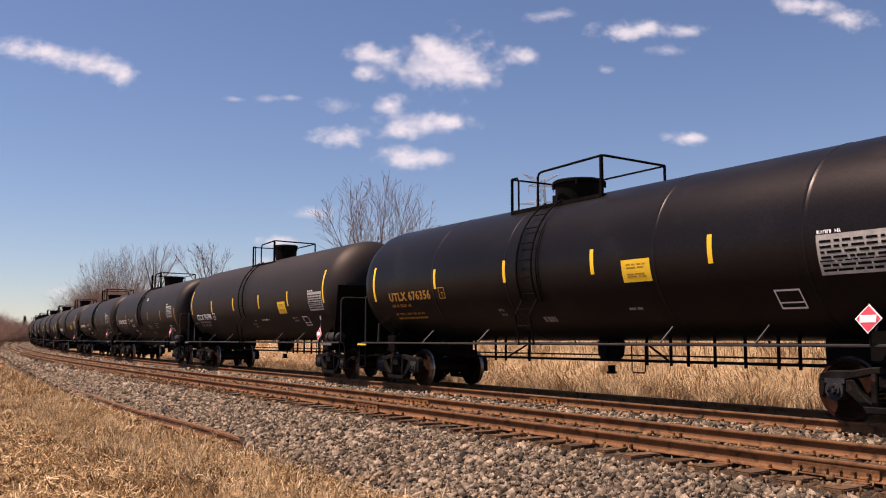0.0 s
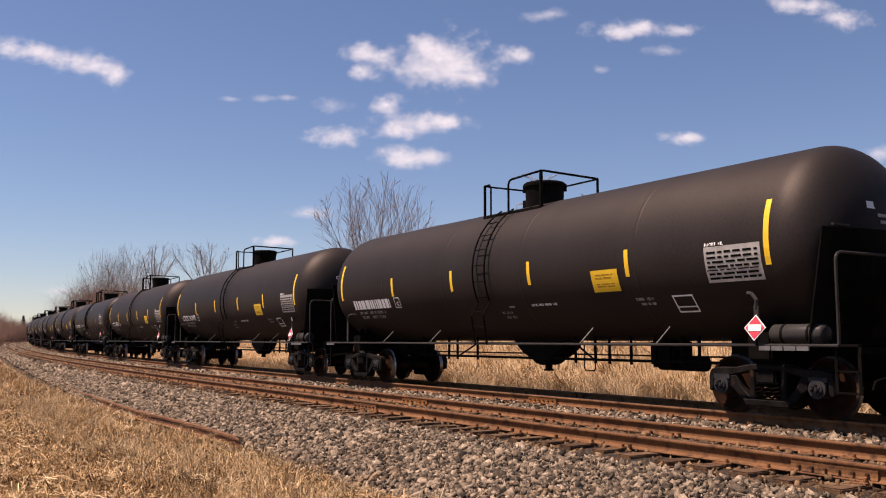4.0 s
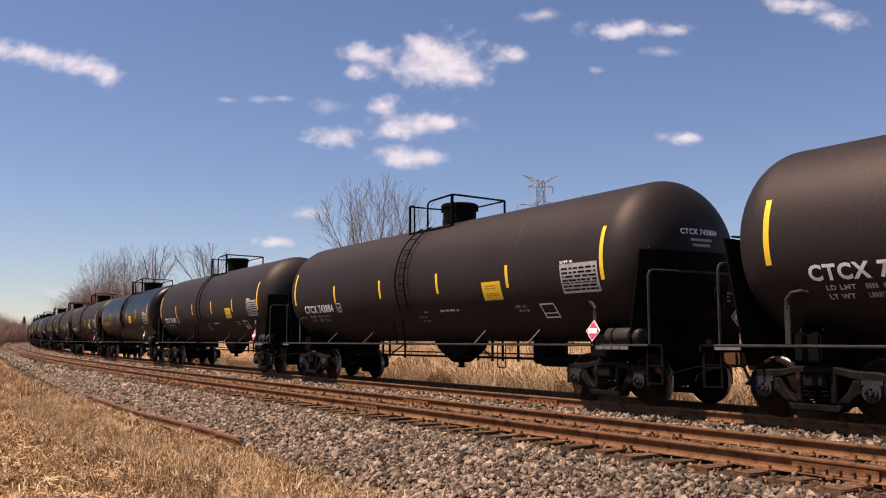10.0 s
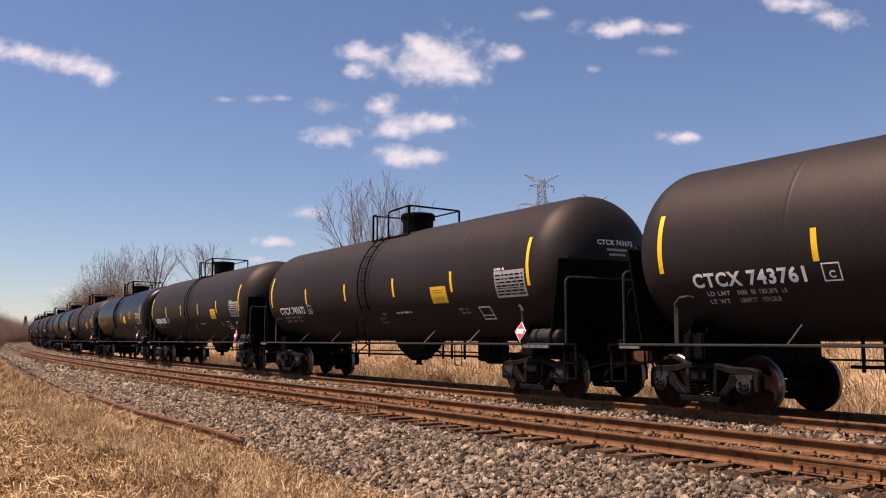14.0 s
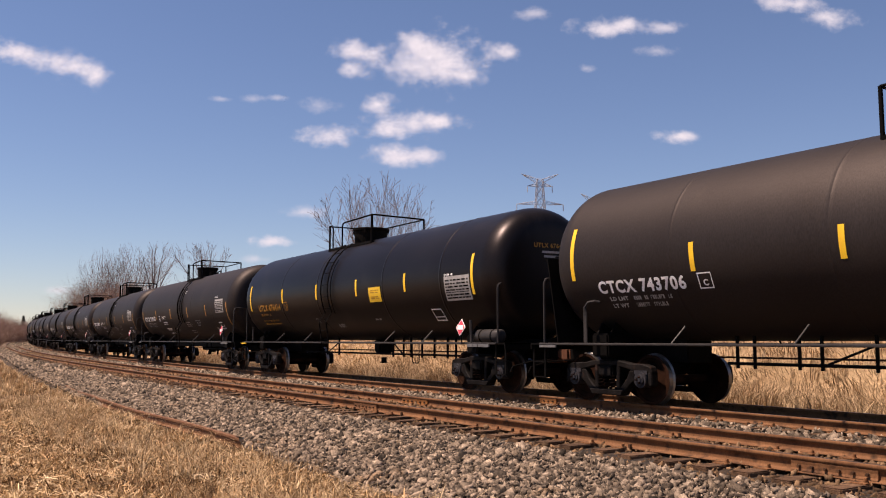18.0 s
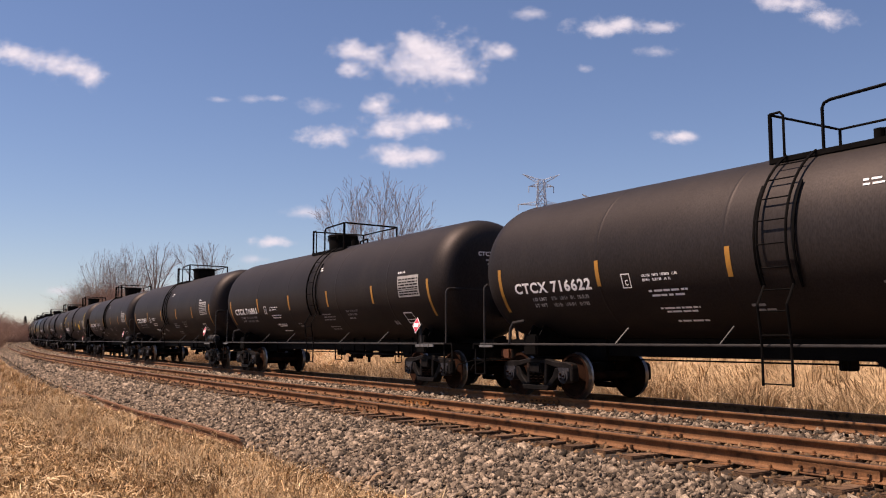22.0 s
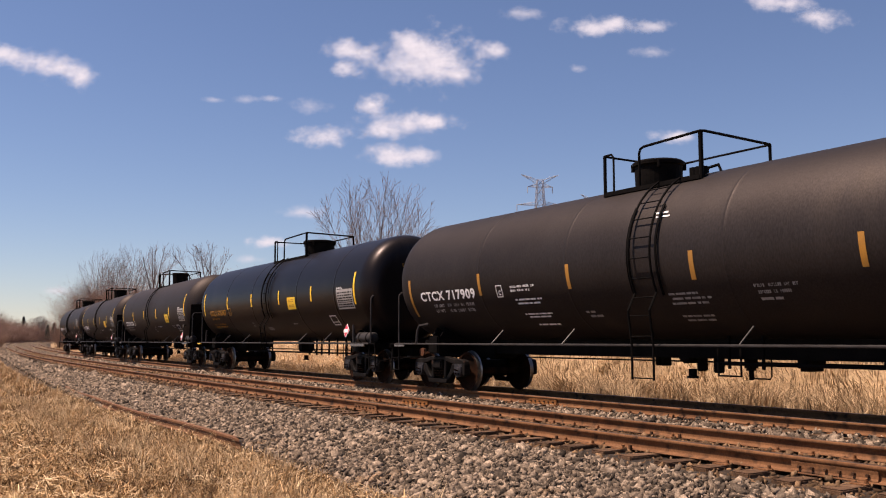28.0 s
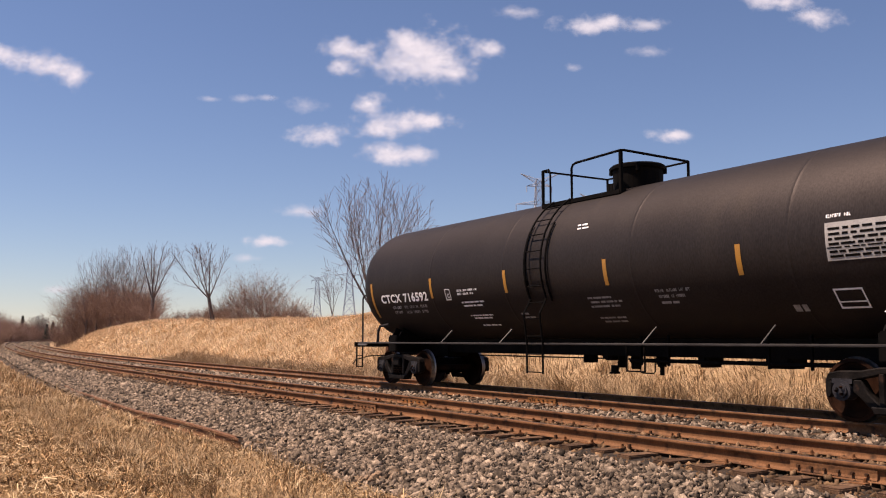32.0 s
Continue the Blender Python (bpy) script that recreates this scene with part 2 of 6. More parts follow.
FAR_S = np.concatenate([[0], np.cumsum(np.hypot(np.diff(FAR_X), np.diff(FAR_Y)))])
FAR_S -= np.interp(0, ARC, FAR_S)
# the line climbs a little where it curves away
CLIMB = np.interp(ARC, [100, 130, 160, 190, 230, 280, 340], [0, 0.16, 0.30, 0.58, 0.82, 1.25, 1.43])
CLIMB = np.convolve(np.pad(CLIMB, 40, mode="edge"), np.ones(81) / 81, "valid")


def climb(s):
    return np.interp(s, ARC, CLIMB)


def on_near(s, o):
    """World x, y of arc length s and offset o (away from the camera) of the near track."""
    return np.interp(s, ARC, NEAR_X) + np.interp(s, ARC, NORM_X) * o, np.interp(s, ARC, NEAR_Y) + np.interp(s, ARC, NORM_Y) * o


def on_far(s, o=0.0):
    return np.interp(s, FAR_S, FAR_X) + np.interp(s, FAR_S, NORM_X) * o, np.interp(s, FAR_S, FAR_Y) + np.interp(s, FAR_S, NORM_Y) * o


def track_coords(x, y):
    """Arc length and offset from the near track of points (numpy arrays)."""
    x, y = np.atleast_1d(np.asarray(x, float)), np.atleast_1d(np.asarray(y, float))
    s, o = np.empty_like(x), np.empty_like(x)
    cx, cy = NEAR_X[::4], NEAR_Y[::4]
    for a in range(0, len(x), 4000):
        px, py = x[a:a + 4000, None], y[a:a + 4000, None]
        i = np.argmin((px - cx) ** 2 + (py - cy) ** 2, axis=1) * 4
        dx, dy = x[a:a + 4000] - NEAR_X[i], y[a:a + 4000] - NEAR_Y[i]
        s[a:a + 4000] = ARC[i] + dx * np.sin(HEADING[i]) + dy * np.cos(HEADING[i])
        o[a:a + 4000] = dx * NORM_X[i] + dy * NORM_Y[i]
    return s, o


def wave(x, y, seed=0.0):
    """Smooth unevenness in -1..1."""
    return (np.sin(x * 0.37 + seed) * np.cos(y * 0.29 - seed * 2) + 0.5 * np.sin(x * 0.9 - y * 0.6 + seed * 3) + 0.3 * np.sin(x * 1.9 + y * 2.3 + seed)) / 1.8


def ground_z(x, y):
    """Height of the ground: grass, ballast bed, ditch and bank, field."""
    s, o = track_coords(x, y)
    x, y = np.atleast_1d(np.asarray(x, float)), np.atleast_1d(np.asarray(y, float))
    top = np.interp(s, [-30, 5, 25, 60, 90, 115, 160], [3.3, 3.0, 2.55, 2.45, 3.0, 2.7, 1.6])
    prof = np.interp(o, [-60, -14, -6, -4.2, -3.6, -1.7, -1.45, SPACING + 1.5, SPACING + 1.8, SPACING + 2.9, SPACING + 4.2],
                     [-0.9, -0.75, -0.62, -0.56, -0.6, -0.42, -0.4, -0.4, -0.42, -0.64, -0.6])
    up = np.clip((o - SPACING - np.interp(s, [50, 95], [4.6, 2.9])) / np.interp(s, [50, 95], [7.0, 4.4]), 0, 1)
    up = up * up * (3 - 2 * up)
    z = prof + (top + 0.6) * up
    rise = np.clip((o - SPACING - 14.5) / 7.0, 0, 1)
    z = z + rise * rise * (3 - 2 * rise) * np.interp(s, [20, 35, 62, 82], [0.3, 1.15, 1.15, 0.0])
    far = np.clip((o - SPACING - 14) / 60, 0, 1)
    z = z + far * 0.5 + np.clip((o - 90) / 900, 0, 1) * 6.0
    rough = np.where((o > -3.5) & (o < SPACING + 2.2), 0.012, np.where(o > SPACING + 4, 0.16, 0.07))
    return z + rough * wave(x, y) + climb(s)


# ---- ground: one sheet in rings round the camera, out to the horizon
def build_ground():
    az = np.radians(np.concatenate([np.arange(-180, -50, 5.0), np.arange(-50, 50, 0.5), np.arange(50, 180, 5.0)]))
    rad = np.concatenate([[0.02, 0.5, 2.5, 4.5], np.arange(6, 30, 0.3), np.arange(30, 90, 0.9), np.geomspace(90, 4800, 46)])
    rr, aa = np.meshgrid(rad, az, indexing="ij")
    x, y = (rr * np.sin(aa)).ravel() + 0.25, (rr * np.cos(aa)).ravel() + 0.15
    z = ground_z(x, y)
    n = len(az)
    i = np.arange(len(rad) - 1)[:, None] * n + np.arange(n)[None, :]
    j = np.arange(len(rad) - 1)[:, None] * n + (np.arange(n)[None, :] + 1) % n
    faces = np.stack([i, j, j + n, i + n], -1).reshape(-1, 4)[:, ::-1]
    m = mat("dry_ground_soil_and_straw", (0.17, 0.105, 0.05), 0.95, base2=(0.33, 0.22, 0.115), scale=0.35, wear=(0.09, 0.052, 0.024), wear_scale=0.6, wear_low=0.5, wear_high=0.66, fine=0.3, fine_scale=9, bump=0.6, spec=0.1)
    me = fast_mesh("ground", np.stack([x, y, z], 1), faces, m, True)
    me.materials.append(mat("pale_straw_thatch", (0.27, 0.18, 0.098), 0.95, base2=(0.38, 0.265, 0.15), scale=0.5, wear=(0.17, 0.105, 0.052), wear_scale=0.9, wear_low=0.52, wear_high=0.7, fine=0.3, fine_scale=9, bump=0.6, spec=0.1))
    offset = track_coords(x, y)[1][faces].mean(1)
    me.polygons.foreach_set("material_index", ((offset > SPACING + 3.2) & (offset < 160)).astype(np.int32))
    ob = new("ground", me)
    return tagged(ob, "dry straw-covered ground with a grassy bank beside the tracks", "ground", kind="structure")


ground = build_ground()


def ballast_bed():
    """The bed of crushed stone under both tracks, a little above the ground sheet."""
    s = np.arange(-24, 420, 0.5)
    o = np.array([-3.9, -3.6, -3.0, -2.4, -1.75, -1.45, -1.2, -0.7, 0, 0.7, 1.2, 1.7, 2.3, 2.8, 3.3, 3.963, 4.6, 5.2, 5.45, 5.8, 6.3, 6.8])
    ss, oo = np.meshgrid(s, o, indexing="ij")
    toe = np.interp(ss.ravel(), [25, 40, 80], [1.0, 0.87, 0.64])
    x, y = on_near(ss.ravel(), np.where(oo.ravel() < -1.45, -1.45 + (oo.ravel() + 1.45) * toe, oo.ravel()))
    zo = np.interp(oo.ravel(), [-3.9, -3.6, -1.75, -1.45, -0.95, 0.95, 1.5, 2.3, 2.8, 5.2, 5.45, 5.8, 6.8], [-0.6, -0.52, -0.27, -0.225, -0.205, -0.205, -0.25, -0.25, -0.205, -0.205, -0.25, -0.31, -0.63])
    z = zo + 0.02 * wave(x * 3, y * 3, 1.0) + climb(ss.ravel())
    n = len(o)
    i = (np.arange(len(s) - 1)[:, None] * n + np.arange(n - 1)[None, :])
    faces = np.stack([i, i + 1, i + n + 1, i + n], -1).reshape(-1, 4)[:, ::-1]
    # near-black base: the shade in gaps between stones, put into the bed's colour
    m = mat("ballast_bed_shade_and_rust", (0.02, 0.015, 0.011), 0.95, base2=(0.045, 0.034, 0.025), scale=14, fine=0.5, fine_scale=26, wear=(0.10, 0.055, 0.027), wear_scale=0.7, wear_low=0.52, wear_high=0.7, bump=1.0, spec=0.2)
    return tagged(new("ballast_bed", fast_mesh("ballast_bed", np.stack([x, y, z], 1), faces, m, True)), "crushed-stone ballast bed, near black for shade between stones, rust-stained near the rails", "ballast", kind="structure")


ballast_bed()

# ---- the two tracks
RAIL_PROFILE = [(-0.07, -0.171), (-0.07, -0.16), (-0.018, -0.146), (-0.010, -0.13), (-0.010, -0.055), (-0.037, -0.043), (-0.038, -0.008), (-0.03, 0.0),
                (0.03, 0.0), (0.038, -0.008), (0.037, -0.043), (0.010, -0.055), (0.010, -0.13), (0.018, -0.146), (0.07, -0.16), (0.07, -0.171)]


def rail_mesh(name, s0, s1, offset, step):
    s = np.arange(s0, s1 + step, step)
    verts = []
    for a, b in RAIL_PROFILE:
        x, y = on_near(s, offset + a)
        verts.append(np.stack([x, y, b + climb(s)], 1))
    v = np.stack(verts, 1).reshape(-1, 3)
    n = len(RAIL_PROFILE)
    i = np.arange(len(s) - 1)[:, None] * n + np.arange(n)[None, :]
    j = np.arange(len(s) - 1)[:, None] * n + (np.arange(n)[None, :] + 1) % n
    f = np.stack([i, j, j + n, i + n], -1).reshape(-1, 4)
    me = fast_mesh(name, v, f, M_RAIL)
    me.materials.append(M_RAILHEAD)
    idx = np.tile(np.array([1 if k == 7 else 0 for k in range(n)], np.int32), len(s) - 1)
    me.polygons.foreach_set("material_index", idx)
    return me


def build_track(name, centre, label):
    th = thing(name, label, "railway track", kind="structure")
    for side in (-1, 1):
        r = new("rail", rail_mesh("rail", -24, 460, centre + side * 0.7525, 0.75))
        r.parent = th
    return th


near_track = build_track("near_track", 0.0, "rusty curved railway track on weathered wooden ties")
far_track = build_track("far_track", SPACING, "curved railway track under the passing tank train")

# ---- tank cars. Local frame: x along the way it rolls, y away from the camera, z up from the rail top
SPEC = {
    "U": dict(length=18.047, radius=1.53, zc=2.69, strips=(-7.46, -4.30, -1.43, 1.40, 4.25, 7.41), barrel=7.72, head=0.62, power=0.24, welds=(-4.4, -1.4, 3.0, 6.0), ladder=(-0.08, 0.38), deck=(-1.1, 1.95), dome=(1.3, 0.54, 0.44)),
    "7": dict(length=18.506, radius=1.545, zc=2.70, strips=(-7.39, -4.36, -1.47, 1.51, 4.40, 7.42), barrel=7.55, head=0.86, power=0.78, welds=(-4.9, -1.9, 1.2, 4.6), ladder=(-0.42, 0.04), deck=(-1.18, 0.98), dome=(0.14, 0.46, 0.52)),
    "1": dict(length=18.481, radius=1.515, zc=2.69, strips=(-7.68, -4.60, -1.54, 1.62, 4.68, 7.76), barrel=7.82, head=0.64, power=0.24, welds=(-4.6, -1.6, 2.3, 5.6), ladder=(-0.68, -0.16), deck=(-1.1, 1.32), dome=(1.0, 0.52, 0.46)),
}
SPEC["1b"] = dict(SPEC["1"], ladder=(0.26, 0.78), deck=(-1.22, 1.24), dome=(-0.52, 0.48, 0.46))
SPEC["1c"] = dict(SPEC["1"], strips=(-7.68, -4.47, -1.25, 1.88, 4.85, 7.76), ladder=(-0.45, 0.05), deck=(-0.95, 1.42), dome=(1.2, 0.52, 0.48))
SPEC["Ub"] = dict(SPEC["U"], ladder=(-0.86, -0.36), deck=(-2.15, 0.86), dome=(-0.72, 0.54, 0.42))
SPEC["7b"] = dict(SPEC["7"], strips=(-7.39, -4.42, -1.70, 1.40, 4.35, 7.42), ladder=(-0.92, -0.46), deck=(-1.5, 0.75), dome=(-0.12, 0.5, 0.5))
SPEC["7c"] = dict(SPEC["7"], strips=(-7.30, -4.28, -1.35, 1.62, 4.65, 7.42), ladder=(-0.05, 0.41), deck=(-1.05, 1.4), dome=(0.25, 0.44, 0.54))
SPEC["7d"] = dict(SPEC["7"], ladder=(-0.50, -0.04), deck=(-1.45, 0.95), dome=(0.14, 0.42, 0.54))
SPEC["1d"] = dict(SPEC["1"], ladder=(0.04, 0.56), deck=(-1.24, 1.1), dome=(-0.40, 0.46, 0.30), shift=-0.18)
SPEC["1f"] = dict(SPEC["1"], ladder=(-0.85, -0.33), deck=(-1.25, 1.12), dome=(0.85, 0.52, 0.44), shift=-0.14)
SPEC["1e"] = dict(SPEC["1"], ladder=(-0.90, -0.38), deck=(-1.22, 1.2))
BOGIE_X = 6.98


def tank_mesh(sp):
    bm = bmesh.new()
    r, b, hd = sp["radius"], sp["barrel"], sp["head"]
    prof = []
    for k in range(0, 25):
        a = math.pi / 2 * k / 24
        prof.append((-b - hd * math.cos(a), r * math.sin(a) ** sp["power"] if a > 0 else 0.0))
    prof.append((-b + 0.08, r))
    h = 0.006 if sp["length"] < 18.2 else 0.003
    for x in sp["welds"]:
        prof += [(x - 0.06, r), (x - 0.016, r), (x - 0.006, r + h), (x + 0.006, r + h), (x + 0.016, r), (x + 0.06, r)]
    prof += [(-u, q) for u, q in prof[:26][::-1]]
    lathe(bm, prof, 72, "x", (0, 0, sp["zc"]))
    return bm


def on_tank(sp, x, z, lift=0.004):
    """A point on the camera side of the barrel."""
    r = sp["radius"] + lift
    dz = max(-r, min(r, z - sp["zc"]))
    return Vector((x, -math.sqrt(r * r - dz * dz), z))


def patch(sp, x0, x1, z0, z1, lift=0.006, nx=1, nz=6, skew=0.0):
    """A thin sheet that lies on the barrel, between heights z0 and z1 as seen from the side."""
    bm = bmesh.new()
    g = [[bm.verts.new(on_tank(sp, x0 + (x1 - x0) * i / nx + skew * (j / nz), z0 + (z1 - z0) * j / nz, lift)) for j in range(nz + 1)] for i in range(nx + 1)]
    for i in range(nx):
        for j in range(nz):
            bm.faces.new((g[i][j], g[i + 1][j], g[i + 1][j + 1], g[i][j + 1]))
    return bm


def wheelset_mesh():
    bm = bmesh.new()
    for sy in (-1, 1):
        prof = [(0.70, 0.0), (0.70, 0.10), (0.715, 0.12), (0.725, 0.30), (0.700, 0.39), (0.690, 0.475), (0.705, 0.483), (0.722, 0.470), (0.735, 0.457), (0.825, 0.452),
                (0.83, 0.40), (0.800, 0.385), (0.770, 0.30), (0.790, 0.13), (0.84, 0.11), (0.84, 0.0)]
        before = len(bm.faces)
        lathe(bm, [(sy * a, r) for a, r in prof], 40, "y")
        bm.faces.ensure_lookup_table()
        for f in bm.faces[before:]:
            c = f.calc_center_median()
            rad = math.hypot(c.x, c.z)
            f.material_index = 1 if rad > 0.445 and abs(c.y) > 0.71 else 0
    rod(bm, (0, -1.05, 0), (0, 1.05, 0), 0.08, seg=12)
    for sy in (-1, 1):
        for k in range(3):
            a = 2 * math.pi * k / 3
            p = Vector((0.055 * math.cos(a), sy * 1.16, 0.055 * math.sin(a)))
            rod(bm, p - Vector((0, sy * 0.06, 0)), p + Vector((0, sy * 0.015, 0)), 0.018, seg=6)
    return mesh_of("wheelset", bm, [M_WHEEL, M_TREAD])


def side_frame_mesh():
    """A cast bogie side frame: bowed top chord, slanted struts, spring seat and two bearing jaws, with windows between."""
    bm = bmesh.new()
    top = [(-1.16, 0.60), (-1.12, 0.70), (-0.95, 0.74), (-0.62, 0.745), (-0.30, 0.80), (0.30, 0.80), (0.62, 0.745), (0.95, 0.74), (1.12, 0.70), (1.16, 0.60)]
    low = [(-1.16, 0.55), (-1.05, 0.60), (-0.75, 0.60), (-0.45, 0.66), (-0.28, 0.70), (0.28, 0.70), (0.45, 0.66), (0.75, 0.60), (1.05, 0.60), (1.16, 0.55)]
    plate(bm, top + low[::-1], 0.17)
    for sx in (-1, 1):
        plate(bm, [(sx * a, b) for a, b in ((1.16, 0.60), (1.16, 0.36), (1.10, 0.34), (1.06, 0.40), (1.05, 0.60))][::sx], 0.17)
        plate(bm, [(sx * a, b) for a, b in ((0.72, 0.62), (0.73, 0.44), (0.62, 0.36), (0.44, 0.19), (0.30, 0.16), (0.30, 0.25), (0.50, 0.44), (0.60, 0.62))][::sx], 0.17)
        plate(bm, [(sx * a, b) for a, b in ((0.24, 0.72), (0.34, 0.72), (0.34, 0.24), (0.24, 0.24))][::sx], 0.17)
    plate(bm, [(-0.46, 0.26), (0.46, 0.26), (0.40, 0.15), (-0.40, 0.15)], 0.24)
    bmesh.ops.recalc_face_normals(bm, faces=bm.faces[:])
    bmesh.ops.bevel(bm, geom=bm.edges[:], offset=0.018, segments=1, affect="EDGES")
    return mesh_of("side_frame", bm, M_BOGIE)


def spring_mesh():
    bm = bmesh.new()
    tube(bm, [(0.06 * math.cos(a), -0.05 + 0.06 * math.sin(a), 0.27 + 0.24 * a / (2 * math.pi * 4)) for a in np.linspace(0, 2 * math.pi * 4, 29)], 0.016, 5)
    return mesh_of("coil_spring", bm, M_WHEEL, True)


def adapter_mesh():
    bm = bmesh.new()
    rod(bm, (0, -0.11, 0), (0, 0.11, 0), 0.145, seg=20)
    box(bm, -0.16, 0.16, -0.09, 0.09, 0.10, 0.17)
    before = len(bm.faces)
    rod(bm, (0, -0.135, 0), (0, -0.10, 0), 0.10, seg=16)
    for k in range(3):
        a = 2 * math.pi * k / 3 + 0.5
        rod(bm, (0.055 * math.cos(a), -0.15, 0.055 * math.sin(a)), (0.055 * math.cos(a), -0.13, 0.055 * math.sin(a)), 0.02, seg=6)
    bm.faces.ensure_lookup_table()
    for f in bm.faces[before:]:
        f.material_index = 1
    return mesh_of("bearing", bm, [M_BOGIE, M_CAP])


WHEELSET, SIDEFRAME, SPRINGS, BEARING = wheelset_mesh(), side_frame_mesh(), spring_mesh(), adapter_mesh()
WHEELSETS = []


def bolster_mesh():
    bm = bmesh.new()
    box(bm, -0.19, 0.19, -1.14, 1.14, 0.50, 0.70, 0.03)
    rod(bm, (0, 0, 0.68), (0, 0, 0.80), 0.19, seg=18)
    return mesh_of("bolster", bm, M_BOGIE)


def brake_beam_mesh():
    bm = bmesh.new()
    for sx in (-1, 1):
        box(bm, sx * 0.36 - 0.04, sx * 0.36 + 0.04, -0.8, 0.8, 0.30, 0.38, 0.01)
        for sy in (-0.755, 0.755):
            box(bm, sx * 0.40 - 0.045, sx * 0.40 + 0.045, sy - 0.045, sy + 0.045, 0.22, 0.55, 0.012)
    rod(bm, (-0.36, 0.1, 0.34), (0.36, 0.1, 0.34), 0.025)
    return mesh_of("brake_rigging", bm, M_BLACK)


BOLSTER, BRAKES = bolster_mesh(), brake_beam_mesh()


def build_bogie(car, x):
    """A two-axle bogie as a part of the car, with its pieces one level below."""
    bogie = new("bogie", BOLSTER)
    bogie.parent, bogie.location = car, (x, 0, 0)
    tagged(bogie, "dusty cast-steel two-axle bogie")

    def under(name, me, m):
        ob = new(name, me)
        ob.parent, ob.matrix_parent_inverse = bogie, m
        return ob

    for sy in (-1, 1):
        under("side_frame", SIDEFRAME, Matrix.Translation((0, sy * 1.0, 0)))
        for cx in (-0.15, 0.0, 0.15) if sy < 0 else (0.0,):
            under("coil_spring", SPRINGS, Matrix.Translation((cx, sy * 1.0, 0)))
        for sx in (-1, 1):
            under("bearing", BEARING, Matrix.Translation((sx * 0.889, sy * 1.0, 0.457)) @ (pose(0, 0, 0, 0, 0, 180) if sy > 0 else Matrix()))
    for sx in (-1, 1):
        WHEELSETS.append(under("wheelset", WHEELSET, Matrix.Translation((sx * 0.889, 0, 0.457))))
    under("brake_rigging", BRAKES, Matrix())
    return bogie


def on_head(sp, y, z, sx, lift=0.006):
    """A point on the dished head at the end sx (-1 or 1)."""
    rho = min(math.hypot(y, z - sp["zc"]) / sp["radius"], 1.0)
    a = math.asin(min(1.0, rho ** (1 / sp["power"])))
    return Vector((sx * (sp["barrel"] + sp["head"] * math.cos(a) + lift), y, z))


TEXTS = {}


def text_verts(body):
    """Outline letters of the built-in font as points (across, up) and faces, scaled to one unit of height."""
    if body not in TEXTS:
        cu = bpy.data.curves.new("letters", "FONT")
        cu.body, cu.resolution_u, cu.offset, cu.space_character = body, 3, 0.036, 1.14
        ob = new("letters", cu)
        me = bpy.data.meshes.new_from_object(ob)
        bpy.data.objects.remove(ob)
        v = np.array([(q.co.x, q.co.y) for q in me.vertices])
        f = [tuple(q.vertices) for q in me.polygons]
        bpy.data.meshes.remove(me)
        v = (v - v.min(0)) / (v.max(0) - v.min(0))
        TEXTS[body] = (v, f)
    return TEXTS[body]


def letters(body, place):
    """Letters laid on a surface: place(u, v) gives the point for u, v in 0..1."""
    v, f = text_verts(body)
    bm = bmesh.new()
    vs = [bm.verts.new(place(u, w)) for u, w in v]
    for q in f:
        try:
            bm.faces.new([vs[k] for k in q])
        except ValueError:
            pass
    return bm


def bars(sp, rows, lift=0.008):
    """Unreadable lines of writing: bars (x0, x1, z, height) on the barrel, broken into words and letter-sized blocks."""
    bm = bmesh.new()
    rng = random.Random(len(rows) * 7 + int(rows[0][0] * 10))

    def quad(x, w, z, hgt):
        bm.faces.new([bm.verts.new(on_tank(sp, a, c, lift)) for a, c in ((x, z), (x + w, z), (x + w, z + hgt), (x, z + hgt))])

    for x0, x1, z, hgt in rows:
        x = x0
        if hgt >= 0.045 and hgt < 0.09:
            while x < x1 - hgt:
                for _ in range(rng.randint(2, 7)):
                    if x < x1 - hgt * 0.5:
                        if rng.random() < 0.45:
                            quad(x, hgt * 0.5, z, hgt)
                        else:
                            quad(x, hgt * 0.18, z, hgt)
                            quad(x + hgt * 0.18, hgt * 0.34, z + hgt * rng.choice((0.0, 0.38, 0.72)), hgt * 0.26)
                    x += hgt * 0.68
                x += hgt * rng.uniform(0.6, 1.4)
            continue
        while x < x1 - 0.03:
            w = min(rng.uniform(0.06, 0.24), x1 - x)
            quad(x, w, z, hgt)
            x += w + rng.uniform(0.015, 0.05)
    return bm


def frame_box(sp, x0, x1, z0, z1, t, lift=0.018):
    bm = bmesh.new()
    for a, b_, c, d in ((x0, x1, z0, z0 + t), (x0, x1, z1 - t, z1), (x0, x0 + t, z0, z1), (x1 - t, x1, z0, z1)):
        quad = [bm.verts.new(on_tank(sp, u, w, lift)) for u, w in ((a, c), (b_, c), (b_, d), (a, d))]
        bm.faces.new(quad)
    return bm


def build_car(kind):
    sp = SPEC[kind]
    half = sp["length"] / 2
    words = {"U": "blue-black tank car with yellow lettering and a yellow placard", "7": "brown-black tank car with white lettering and a yellow placard",
             "1": "grey-black tank car with white lettering and stencil blocks"}[kind[0]]
    car = thing("tank_car", words, "tank car", "tank cars of the train")
    part("tank", tank_mesh(sp), TANK_MATS[kind[0]], car, "long black cylindrical tank with dished heads", True)
    for x in (-BOGIE_X, BOGIE_X):
        build_bogie(car, x)
    add_underframe(car, kind, sp, half)
    add_ends(car, kind, sp, half)
    add_ladder(car, kind, sp)
    add_top(car, kind, sp)
    add_markings(car, kind, sp)
    return car


